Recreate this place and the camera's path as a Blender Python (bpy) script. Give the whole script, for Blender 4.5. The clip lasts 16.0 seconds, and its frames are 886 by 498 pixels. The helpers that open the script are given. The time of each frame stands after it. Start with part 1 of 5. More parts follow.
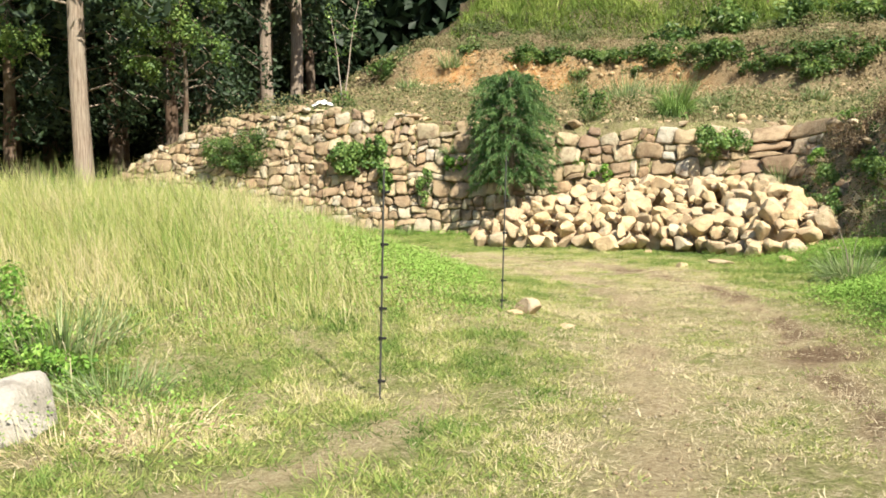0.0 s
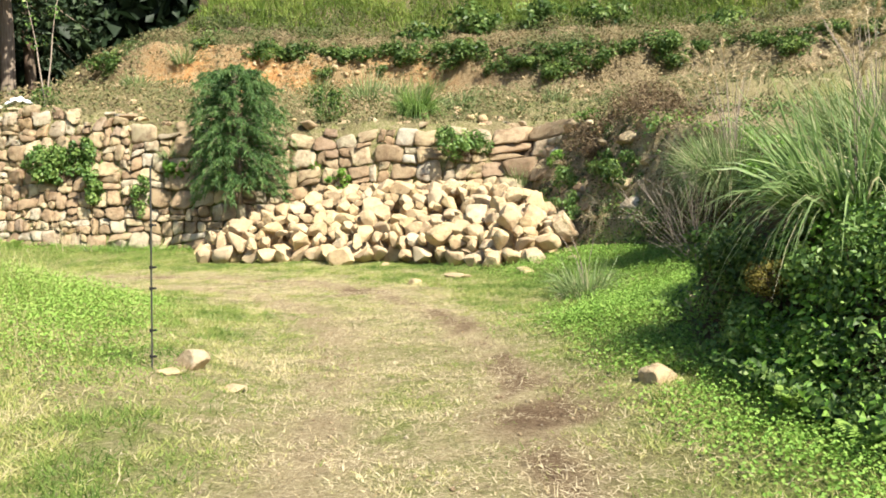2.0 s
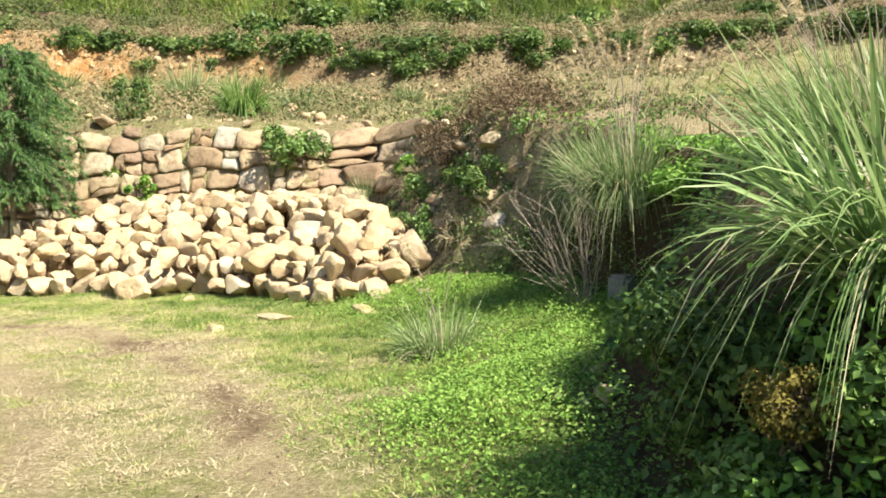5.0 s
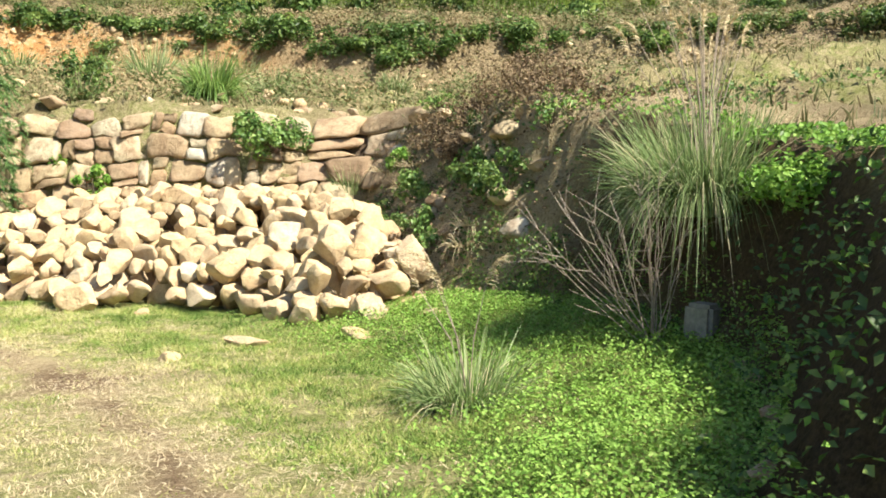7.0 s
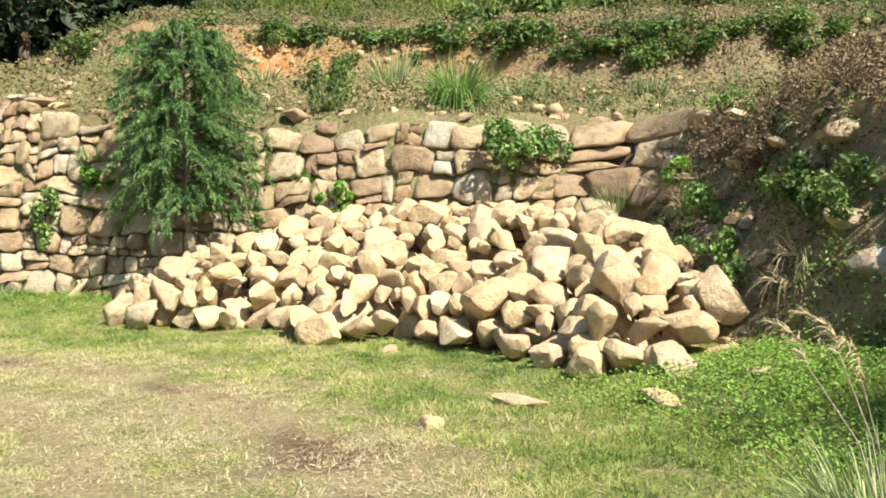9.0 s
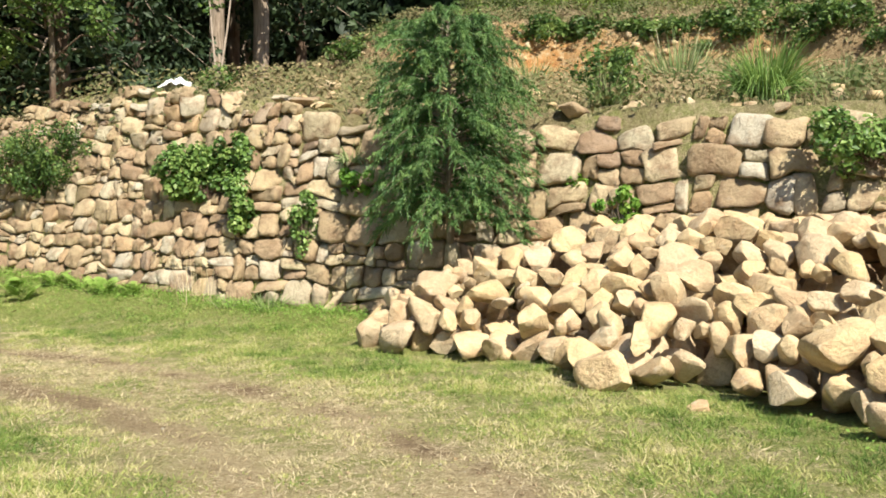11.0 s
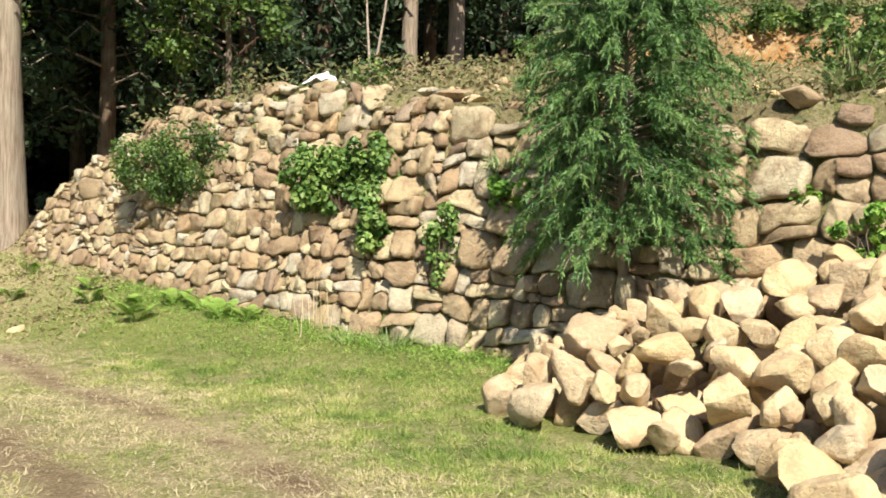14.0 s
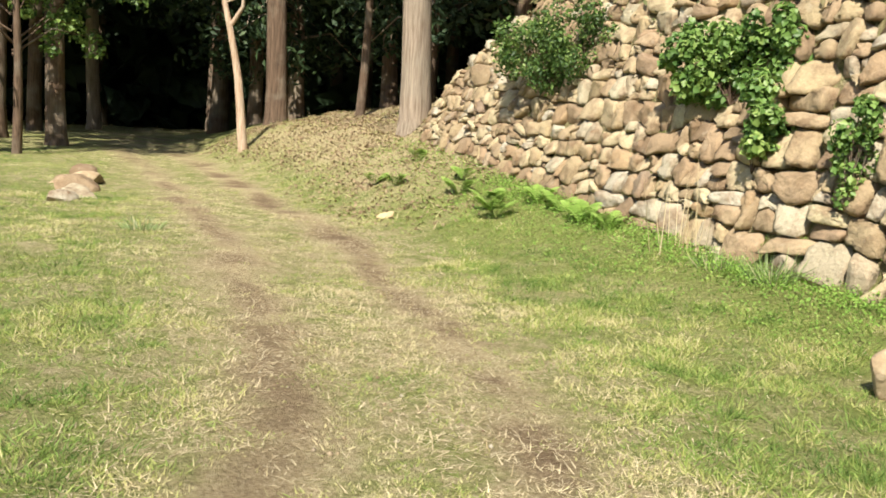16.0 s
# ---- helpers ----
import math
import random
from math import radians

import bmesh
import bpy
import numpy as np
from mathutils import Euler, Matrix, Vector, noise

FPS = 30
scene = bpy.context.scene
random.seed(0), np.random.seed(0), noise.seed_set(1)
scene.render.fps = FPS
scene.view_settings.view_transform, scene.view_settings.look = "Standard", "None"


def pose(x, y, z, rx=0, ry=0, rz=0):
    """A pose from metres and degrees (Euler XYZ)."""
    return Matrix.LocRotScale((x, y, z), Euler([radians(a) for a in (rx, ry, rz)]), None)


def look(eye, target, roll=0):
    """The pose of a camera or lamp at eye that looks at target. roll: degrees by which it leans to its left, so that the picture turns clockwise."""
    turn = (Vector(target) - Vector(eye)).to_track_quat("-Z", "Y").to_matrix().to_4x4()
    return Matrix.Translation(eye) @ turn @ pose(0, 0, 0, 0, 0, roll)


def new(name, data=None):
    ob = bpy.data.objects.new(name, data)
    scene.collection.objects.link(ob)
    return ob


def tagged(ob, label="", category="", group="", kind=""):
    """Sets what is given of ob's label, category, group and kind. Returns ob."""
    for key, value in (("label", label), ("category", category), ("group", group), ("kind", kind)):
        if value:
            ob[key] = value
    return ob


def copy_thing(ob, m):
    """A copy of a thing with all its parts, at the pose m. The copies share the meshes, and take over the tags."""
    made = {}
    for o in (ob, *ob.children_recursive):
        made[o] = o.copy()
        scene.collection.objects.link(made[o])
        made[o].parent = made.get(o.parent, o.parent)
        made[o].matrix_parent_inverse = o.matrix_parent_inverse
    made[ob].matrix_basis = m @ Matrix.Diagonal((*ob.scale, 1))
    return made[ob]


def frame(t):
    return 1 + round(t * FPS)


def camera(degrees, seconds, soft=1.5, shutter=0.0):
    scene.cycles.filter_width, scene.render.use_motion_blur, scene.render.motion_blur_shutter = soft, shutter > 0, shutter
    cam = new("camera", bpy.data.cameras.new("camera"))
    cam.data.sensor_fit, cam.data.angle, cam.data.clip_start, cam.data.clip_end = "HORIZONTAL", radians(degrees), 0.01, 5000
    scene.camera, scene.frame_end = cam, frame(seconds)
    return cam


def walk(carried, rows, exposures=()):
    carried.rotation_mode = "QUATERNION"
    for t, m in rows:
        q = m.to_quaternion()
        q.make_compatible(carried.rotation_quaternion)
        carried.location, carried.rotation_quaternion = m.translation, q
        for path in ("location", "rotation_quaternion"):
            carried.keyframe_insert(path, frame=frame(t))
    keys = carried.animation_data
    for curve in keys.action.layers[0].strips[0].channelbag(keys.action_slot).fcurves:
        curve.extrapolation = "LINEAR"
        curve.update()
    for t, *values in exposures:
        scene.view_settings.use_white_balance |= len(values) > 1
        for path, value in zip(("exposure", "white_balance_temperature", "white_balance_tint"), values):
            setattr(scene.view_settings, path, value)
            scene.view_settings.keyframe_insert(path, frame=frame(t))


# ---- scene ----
cam = camera(52.1, 16.0, soft=1.75)
PATH = [
    (0, (-0.018, 0.359, 1.408), (-0.015, 2.356, 1.302), -1.1),
    (0.5, (0.284, 0.721, 1.43), (0.349, 2.714, 1.275), -2.1),
    (1, (0.494, 1.178, 1.428), (0.767, 3.154, 1.277), -2.0),
    (1.5, (0.769, 1.715, 1.467), (1.173, 3.668, 1.319), -2.2),
    (2, (1.034, 2.255, 1.532), (1.536, 4.188, 1.415), -2.2),
    (2.5, (1.253, 2.75, 1.556), (1.893, 4.641, 1.452), -2.5),
    (3, (1.558, 3.263, 1.589), (2.257, 5.132, 1.456), -3.5),
    (3.5, (1.776, 3.737, 1.583), (2.555, 5.576, 1.467), -2.5),
    (4, (2.002, 4.256, 1.651), (2.807, 6.086, 1.576), -2.2),
    (4.2, (2.104, 4.45, 1.649), (2.896, 6.284, 1.56), -2.4),
    (6.3, (2.713, 6.697, 1.63), (3.555, 8.508, 1.515), -1.0),
    (6.5, (2.752, 6.874, 1.663), (3.626, 8.67, 1.558), -1.0),
    (7, (2.863, 7.391, 1.651), (3.719, 9.194, 1.534), -1.0),
    (7.5, (2.866, 7.906, 1.665), (3.736, 9.701, 1.521), -1.3),
    (8, (2.91, 8.382, 1.699), (3.695, 10.218, 1.586), -1.4),
    (8.5, (2.952, 8.896, 1.749), (3.498, 10.819, 1.703), -1.9),
    (9, (2.926, 9.448, 1.761), (3.323, 11.406, 1.678), -1.2),
    (9.5, (2.968, 9.966, 1.731), (3.191, 11.951, 1.617), -1.4),
    (10, (2.923, 10.517, 1.774), (2.973, 12.513, 1.658), -1.8),
    (10.2, (2.897, 10.726, 1.798), (2.891, 12.724, 1.71), -1.4),
    (12.3, (2.619, 12.825, 1.86), (2.309, 14.8, 1.803), -0.5),
    (12.5, (2.648, 13.021, 1.816), (2.312, 14.992, 1.755), -0.4),
    (13, (2.782, 13.571, 1.832), (2.377, 15.529, 1.78), 0.2),
    (13.5, (2.936, 14.103, 1.86), (2.397, 16.027, 1.779), 0.1),
    (14, (3.017, 14.602, 1.89), (2.394, 16.502, 1.862), 1.1),
    (14.5, (3.085, 15.15, 1.897), (2.269, 16.976, 1.939), 2.2),
    (15, (3.058, 15.583, 1.825), (2.049, 17.308, 1.746), 4.1),
    (15.5, (2.94, 16.152, 1.836), (1.737, 17.735, 1.622), 4.0),
    (16, (2.848, 16.648, 1.865), (1.445, 18.044, 1.578), 3.7),
]
walk(cam, [(t, look(eye, target, roll)) for t, eye, target, roll in PATH],
     exposures=[(0.0, 0.97), (2.0, 1.06), (3.5, 1.13), (7.0, 1.24), (8.5, 1.18), (9.5, 0.86), (12.5, 0.82), (16.0, 0.86)])

# ---- world and sun ----
SUN = Vector((0.45, -0.745, 0.97)).normalized()
world = bpy.data.worlds.new("daylight")
scene.world = world
world.use_nodes = True
wn = world.node_tree.nodes
sky = wn.new("ShaderNodeTexSky")
sky.sky_type = "NISHITA"
sky.sun_disc = False
sky.sun_elevation = math.asin(SUN.z)
sky.sun_rotation = math.atan2(SUN.x, SUN.y)
wn["Background"].inputs[1].default_value = 0.085
world.node_tree.links.new(sky.outputs[0], wn["Background"].inputs[0])
sun = new("sun", bpy.data.lights.new("sun", "SUN"))
sun.data.energy = 5.3
sun.data.angle = radians(0.55)
sun.data.color = (1.0, 0.93, 0.80)
sun.matrix_world = look((30, -30, 60), Vector((30, -30, 60)) - SUN)


# ---- materials ----
def material(name, rough=0.9, spec=0.25):
    m = bpy.data.materials.new(name)
    m.use_nodes = True
    b = m.node_tree.nodes["Principled BSDF"]
    b.inputs["Roughness"].default_value = rough
    b.inputs["Specular IOR Level"].default_value = spec
    return m, m.node_tree.nodes, m.node_tree.links, b


def ramp(nodes, links, source, stops):
    r = nodes.new("ShaderNodeValToRGB")
    while len(r.color_ramp.elements) < len(stops):
        r.color_ramp.elements.new(0.5)
    for e, (p, c) in zip(r.color_ramp.elements, stops):
        e.position, e.color = p, (*c, 1)
    links.new(source, r.inputs[0])
    return r.outputs[0]


def noise_tex(nodes, links, scale, detail=4.0, rough=0.6, vector=None):
    n = nodes.new("ShaderNodeTexNoise")
    n.inputs["Scale"].default_value = scale
    n.inputs["Detail"].default_value = detail
    n.inputs["Roughness"].default_value = rough
    if vector is None:
        vector = nodes.new("ShaderNodeNewGeometry").outputs["Position"]
    links.new(vector, n.inputs["Vector"])
    return n.outputs["Fac"]


def mix(nodes, links, fac, a, b, blend="MIX"):
    m = nodes.new("ShaderNodeMix")
    m.data_type, m.blend_type = "RGBA", blend
    for sock, v in ((m.inputs[0], fac), (m.inputs[6], a), (m.inputs[7], b)):
        if isinstance(v, (int, float)):
            sock.default_value = v
        elif isinstance(v, tuple):
            sock.default_value = (*v, 1)
        else:
            links.new(v, sock)
    return m.outputs[2]


def bump(nodes, links, b, height, strength=0.5, distance=0.02):
    n = nodes.new("ShaderNodeBump")
    n.inputs["Strength"].default_value = strength
    n.inputs["Distance"].default_value = distance
    links.new(height, n.inputs["Height"])
    links.new(n.outputs[0], b.inputs["Normal"])


def attribute(nodes, name):
    a = nodes.new("ShaderNodeAttribute")
    a.attribute_name = name
    return a.outputs["Fac"]


def stone_material(name, stops, stain, lichen=0.3):
    """Weathered field stone: each stone its own tint, with grain, stains and pale lichen."""
    m, n, l, b = material(name, 0.9, 0.2)
    rnd = n.new("ShaderNodeObjectInfo").outputs["Random"]
    isl = n.new("ShaderNodeNewGeometry").outputs["Random Per Island"]
    add = n.new("ShaderNodeMath")
    add.operation = "ADD"
    l.new(rnd, add.inputs[0]), l.new(isl, add.inputs[1])
    fr = n.new("ShaderNodeMath")
    fr.operation = "FRACT"
    l.new(add.outputs[0], fr.inputs[0])
    base = ramp(n, l, fr.outputs[0], stops)
    big = noise_tex(n, l, 3.5, 5, 0.65)
    fine = noise_tex(n, l, 38, 6, 0.7)
    c = mix(n, l, ramp(n, l, big, [(0.46, (0, 0, 0)), (0.7, (1, 1, 1))]), base, stain)
    c = mix(n, l, 0.5, c, ramp(n, l, fine, [(0.3, (0.45, 0.45, 0.45)), (0.7, (1, 1, 1))]), "MULTIPLY")
    patch = noise_tex(n, l, 9, 3, 0.5)
    c = mix(n, l, ramp(n, l, patch, [(0.62, (0, 0, 0)), (0.72, (lichen,) * 3)]), c, (0.50, 0.46, 0.36))
    l.new(c, b.inputs["Base Color"])
    rough_ = noise_tex(n, l, 7, 5, 0.6)
    h = n.new("ShaderNodeMath")
    h.operation = "MULTIPLY_ADD"
    h.inputs[1].default_value = 0.35
    l.new(fine, h.inputs[0]), l.new(rough_, h.inputs[2])
    bump(n, l, b, h.outputs[0], 0.75, 0.07)
    return m


def leaf_material(name, stops, rough=0.5, glow=0.35):
    """Leaves with a tint of their own each, and light passing through."""
    m, n, l, b = material(name, rough, 0.35)
    v = attribute(n, "tint")
    c = ramp(n, l, v, stops)
    l.new(c, b.inputs["Base Color"])
    tr = n.new("ShaderNodeBsdfTranslucent")
    l.new(c, tr.inputs[0])
    ms = n.new("ShaderNodeMixShader")
    ms.inputs[0].default_value = glow
    l.new(b.outputs[0], ms.inputs[1]), l.new(tr.outputs[0], ms.inputs[2])
    l.new(ms.outputs[0], n["Material Output"].inputs[0])
    return m


def ground_material():
    m, n, l, b = material("ground", 0.95, 0.1)
    fine = noise_tex(n, l, 34, 8, 0.8)
    mid = noise_tex(n, l, 5, 6, 0.75)
    clod = noise_tex(n, l, 13, 5, 0.7)
    soil = ramp(n, l, fine, [(0.25, (0.16, 0.11, 0.065)), (0.42, (0.36, 0.28, 0.155)), (0.56, (0.52, 0.43, 0.26)), (0.74, (0.70, 0.61, 0.41))])
    grass = ramp(n, l, fine, [(0.3, (0.085, 0.105, 0.03)), (0.5, (0.21, 0.245, 0.07)), (0.62, (0.33, 0.34, 0.12)), (0.8, (0.50, 0.47, 0.24))])
    dry = ramp(n, l, fine, [(0.3, (0.24, 0.19, 0.10)), (0.52, (0.45, 0.38, 0.22)), (0.7, (0.68, 0.60, 0.40))])
    ochre = ramp(n, l, mid, [(0.3, (0.24, 0.11, 0.045)), (0.46, (0.46, 0.24, 0.09)), (0.58, (0.48, 0.33, 0.17)), (0.72, (0.62, 0.50, 0.33))])
    duff_shade = ramp(n, l, fine, [(0.3, (0.03, 0.022, 0.014)), (0.7, (0.13, 0.09, 0.055))])
    damp = ramp(n, l, fine, [(0.3, (0.08, 0.052, 0.03)), (0.5, (0.19, 0.128, 0.078)), (0.75, (0.36, 0.27, 0.175))])
    c = mix(n, l, ramp(n, l, mid, [(0.42, (0, 0, 0)), (0.62, (1, 1, 1))]), grass, dry)
    c = mix(n, l, attribute(n, "green"), c, grass)
    c = mix(n, l, attribute(n, "dirt"), c, soil)
    c = mix(n, l, attribute(n, "rut"), c, damp)
    c = mix(n, l, attribute(n, "ochre"), c, ochre)
    c = mix(n, l, attribute(n, "duff_shade"), c, duff_shade)
    c = mix(n, l, 0.5, c, ramp(n, l, clod, [(0.32, (0.5, 0.48, 0.46)), (0.5, (1, 1, 1))]), "MULTIPLY")
    l.new(c, b.inputs["Base Color"])
    h = n.new("ShaderNodeMath")
    h.operation = "ADD"
    l.new(fine, h.inputs[0]), l.new(clod, h.inputs[1])
    bump(n, l, b, h.outputs[0], 0.9, 0.06)
    return m


def bark_material(name, a, c2, scale=1.0):
    m, n, l, b = material(name, 0.9, 0.15)
    tc = n.new("ShaderNodeTexCoord").outputs["Object"]
    mp = n.new("ShaderNodeMapping")
    mp.inputs["Scale"].default_value = (14 * scale, 14 * scale, 0.9 * scale)
    l.new(tc, mp.inputs[0])
    f = noise_tex(n, l, 1.6, 6, 0.65, mp.outputs[0])
    g = noise_tex(n, l, 1.1, 4, 0.6)
    c = ramp(n, l, f, [(0.3, a), (0.68, c2)])
    c = mix(n, l, ramp(n, l, g, [(0.45, (0, 0, 0)), (0.7, (0.5, 0.5, 0.5))]), c, (0.30, 0.27, 0.21))
    l.new(c, b.inputs["Base Color"])
    bump(n, l, b, f, 0.9, 0.03)
    return m


def plain_material(name, colour, rough=0.6, spec=0.4, vary=0.25, scale=25):
    m, n, l, b = material(name, rough, spec)
    f = noise_tex(n, l, scale, 5, 0.7)
    lo = tuple(v * (1 - vary) for v in colour)
    hi = tuple(min(1, v * (1 + vary)) for v in colour)
    l.new(ramp(n, l, f, [(0.3, lo), (0.7, hi)]), b.inputs["Base Color"])
    bump(n, l, b, f, 0.3, 0.01)
    return m


GROUND = ground_material()
WALL_STONE = stone_material("wall_stone", [(0.0, (0.25, 0.175, 0.110)), (0.14, (0.47, 0.371, 0.220)), (0.28, (0.33, 0.239, 0.150)), (0.40, (0.60, 0.509, 0.320)), (0.52, (0.38, 0.265, 0.165)), (0.62, (0.52, 0.424, 0.260)), (0.74, (0.50, 0.455, 0.355)), (0.86, (0.45, 0.318, 0.180)), (0.94, (0.29, 0.212, 0.150)), (1.0, (0.50, 0.445, 0.310))], (0.24, 0.159, 0.095), 0.18)
HEAP_STONE = stone_material("heap_stone", [(0.0, (0.60, 0.45, 0.245)), (0.4, (0.67, 0.525, 0.31)), (0.7, (0.54, 0.41, 0.25)), (0.86, (0.64, 0.53, 0.36)), (1.0, (0.48, 0.35, 0.215))], (0.46, 0.31, 0.18), 0.4)
GREY_STONE = stone_material("grey_stone", [(0.0, (0.42, 0.39, 0.34)), (1.0, (0.52, 0.48, 0.41))], (0.27, 0.24, 0.19), 0.6)
JOINT = plain_material("wall_joint_earth", (0.09, 0.065, 0.045), 0.95, 0.05, 0.5)
GRASS = leaf_material("grass_blades", [(0.0, (0.09, 0.16, 0.03)), (0.35, (0.22, 0.32, 0.07)), (0.6, (0.40, 0.43, 0.13)), (0.8, (0.56, 0.51, 0.25)), (1.0, (0.66, 0.57, 0.36))], 0.7, 0.3)
WEED = leaf_material("weed_leaves", [(0.0, (0.08, 0.19, 0.025)), (0.5, (0.19, 0.36, 0.055)), (1.0, (0.34, 0.50, 0.11))], 0.6, 0.35)
SHRUB = leaf_material("shrub_leaves", [(0.0, (0.035, 0.075, 0.02)), (0.5, (0.10, 0.18, 0.042)), (1.0, (0.27, 0.37, 0.10))], 0.45, 0.38)
SCRUB = leaf_material("scrub_leaves", [(0.0, (0.045, 0.07, 0.02)), (0.4, (0.11, 0.13, 0.042)), (0.7, (0.19, 0.16, 0.075)), (1.0, (0.33, 0.25, 0.14))], 0.7, 0.25)
IVY = leaf_material("ivy_leaves", [(0.0, (0.06, 0.13, 0.03)), (0.5, (0.15, 0.26, 0.06)), (1.0, (0.31, 0.42, 0.12))], 0.45, 0.3)
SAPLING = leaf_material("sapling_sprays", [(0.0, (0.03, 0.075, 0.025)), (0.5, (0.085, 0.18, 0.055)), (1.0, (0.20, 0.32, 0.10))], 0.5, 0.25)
MEADOW = leaf_material("meadow_growth", [(0.0, (0.07, 0.13, 0.02)), (0.5, (0.20, 0.29, 0.05)), (1.0, (0.42, 0.46, 0.13))], 0.7, 0.35)
BROADLEAF = leaf_material("broad_leaves", [(0.0, (0.05, 0.10, 0.025)), (0.5, (0.13, 0.22, 0.05)), (1.0, (0.28, 0.38, 0.10))], 0.5, 0.35)
REED = leaf_material("reed_blades", [(0.0, (0.07, 0.14, 0.04)), (0.5, (0.20, 0.31, 0.10)), (0.85, (0.40, 0.50, 0.22)), (1.0, (0.56, 0.52, 0.32))], 0.4, 0.35)
RED_PLUME = leaf_material("red_plumes", [(0.0, (0.20, 0.07, 0.045)), (1.0, (0.42, 0.20, 0.14))], 0.7, 0.25)
MOSS = leaf_material("yellow_moss", [(0.0, (0.07, 0.06, 0.012)), (1.0, (0.24, 0.20, 0.04))], 0.9, 0.15)
# Very dark greens: the forest's shade is put into the leaf colour
FOREST_SHADE = leaf_material("forest_shade_leaves", [(0.0, (0.015, 0.031, 0.013)), (0.5, (0.029, 0.056, 0.023)), (1.0, (0.07, 0.112, 0.042))], 0.6, 0.2)
FERN = leaf_material("fern_fronds", [(0.0, (0.16, 0.32, 0.05)), (1.0, (0.40, 0.56, 0.14))], 0.6, 0.4)
BRUSH = leaf_material("dry_brush", [(0.0, (0.06, 0.04, 0.02)), (0.5, (0.18, 0.125, 0.068)), (1.0, (0.36, 0.27, 0.165))], 0.8, 0.1)
PLUME = leaf_material("pampas_blades", [(0.0, (0.09, 0.16, 0.05)), (0.5, (0.23, 0.32, 0.12)), (0.85, (0.42, 0.48, 0.24)), (1.0, (0.60, 0.52, 0.34))], 0.45, 0.3)
STRAW = leaf_material("dry_straw", [(0.0, (0.36, 0.27, 0.14)), (1.0, (0.72, 0.62, 0.41))], 0.7, 0.2)
TWIG = plain_material("bare_twig", (0.33, 0.27, 0.22), 0.85, 0.15, 0.4)
BARK = bark_material("cedar_bark", (0.12, 0.085, 0.06), (0.38, 0.31, 0.24))
# Brown for stems; on forest cedars it doubles as cedar_bark in shade
BROWN_SHADE_BARK = bark_material("brown_shade_bark", (0.05, 0.034, 0.024), (0.17, 0.115, 0.08))
STAKE = plain_material("stake_plastic", (0.05, 0.05, 0.045), 0.5, 0.4)
CLIP = plain_material("stake_clip", (0.012, 0.012, 0.012), 0.5, 0.4)
BAG = plain_material("white_sheet", (0.75, 0.75, 0.74), 0.5, 0.4, 0.1)
CONCRETE = plain_material("concrete", (0.22, 0.21, 0.18), 0.9, 0.2, 0.3)


# ---- helpers for shapes ----
def part(name, bm, mat, parent=None, label=""):
    me = bpy.data.meshes.new(name)
    bm.to_mesh(me)
    bm.free()
    me.materials.append(mat)
    ob = new(name, me)
    ob.parent = parent
    if label:
        ob["label"] = label
    return ob


def soup(name, verts, faces, mat, parent=None, tint=None, smooth=False):
    """A mesh from arrays: verts (n,3), faces (m,k) with one k for all."""
    me = bpy.data.meshes.new(name)
    verts, faces = np.asarray(verts, np.float32), np.asarray(faces, np.int32)
    k = faces.shape[1]
    me.vertices.add(len(verts))
    me.vertices.foreach_set("co", verts.ravel())
    me.loops.add(faces.size)
    me.loops.foreach_set("vertex_index", faces.ravel())
    me.polygons.add(len(faces))
    me.polygons.foreach_set("loop_start", np.arange(0, faces.size, k, dtype=np.int32))
    if smooth:
        me.polygons.foreach_set("use_smooth", np.ones(len(faces), bool))
    me.update(calc_edges=True)
    if tint is not None:
        at = me.attributes.new("tint", "FLOAT", "POINT")
        at.data.foreach_set("value", np.asarray(tint, np.float32))
    me.materials.append(mat)
    ob = new(name, me)
    ob.parent = parent
    return ob


RNG = np.random.default_rng(7)


def unit(v):
    return v / np.maximum(np.linalg.norm(v, axis=-1, keepdims=True), 1e-9)


def ribbons(root, way, length, width, droop, segs=3, rng=RNG, side=None):
    """Blades that start at root along way and bend down by droop: verts, faces, blade index of each vert."""
    n = len(root)
    if side is None:
        side = unit(np.cross(way, rng.normal(size=(n, 3))))
    s = np.linspace(0, 1, segs + 1)
    verts = np.empty((n, 2 * segs + 1, 3), np.float32)
    for i, a in enumerate(s):
        p = root + way * (length * a)[:, None]
        p[:, 2] -= droop * length * a * a
        w = (width * (1 - a) ** 0.7 * 0.5)[:, None] * side
        if i < segs:
            verts[:, 2 * i], verts[:, 2 * i + 1] = p - w, p + w
        else:
            verts[:, 2 * i] = p
    tri = []
    for i in range(segs - 1):
        a = 2 * i
        tri += [(a, a + 1, a + 3), (a, a + 3, a + 2)]
    tri.append((2 * segs - 2, 2 * segs - 1, 2 * segs))
    k = 2 * segs + 1
    faces = (np.arange(n)[:, None, None] * k + np.array(tri)[None]).reshape(-1, 3)
    return verts.reshape(-1, 3), faces, np.repeat(np.arange(n), k)


def leaves(centre, normal, size, aspect=1.7, rng=RNG):
    """Leaves folded along the midrib, two triangles each."""
    n = len(centre)
    normal = unit(normal)
    along = unit(np.cross(normal, rng.normal(size=(n, 3))))
    across = np.cross(normal, along)
    L, W = (size * 0.5)[:, None], (size * 0.5 / aspect)[:, None]
    f = 0.35 * W
    verts = np.stack([centre - along * L, centre + across * W + normal * f, centre + along * L - normal * f, centre - across * W + normal * f], 1)
    faces = (np.arange(n)[:, None, None] * 4 + np.array([(0, 1, 2), (0, 2, 3)])[None]).reshape(-1, 3)
    return verts.reshape(-1, 3), faces, np.repeat(np.arange(n), 4)


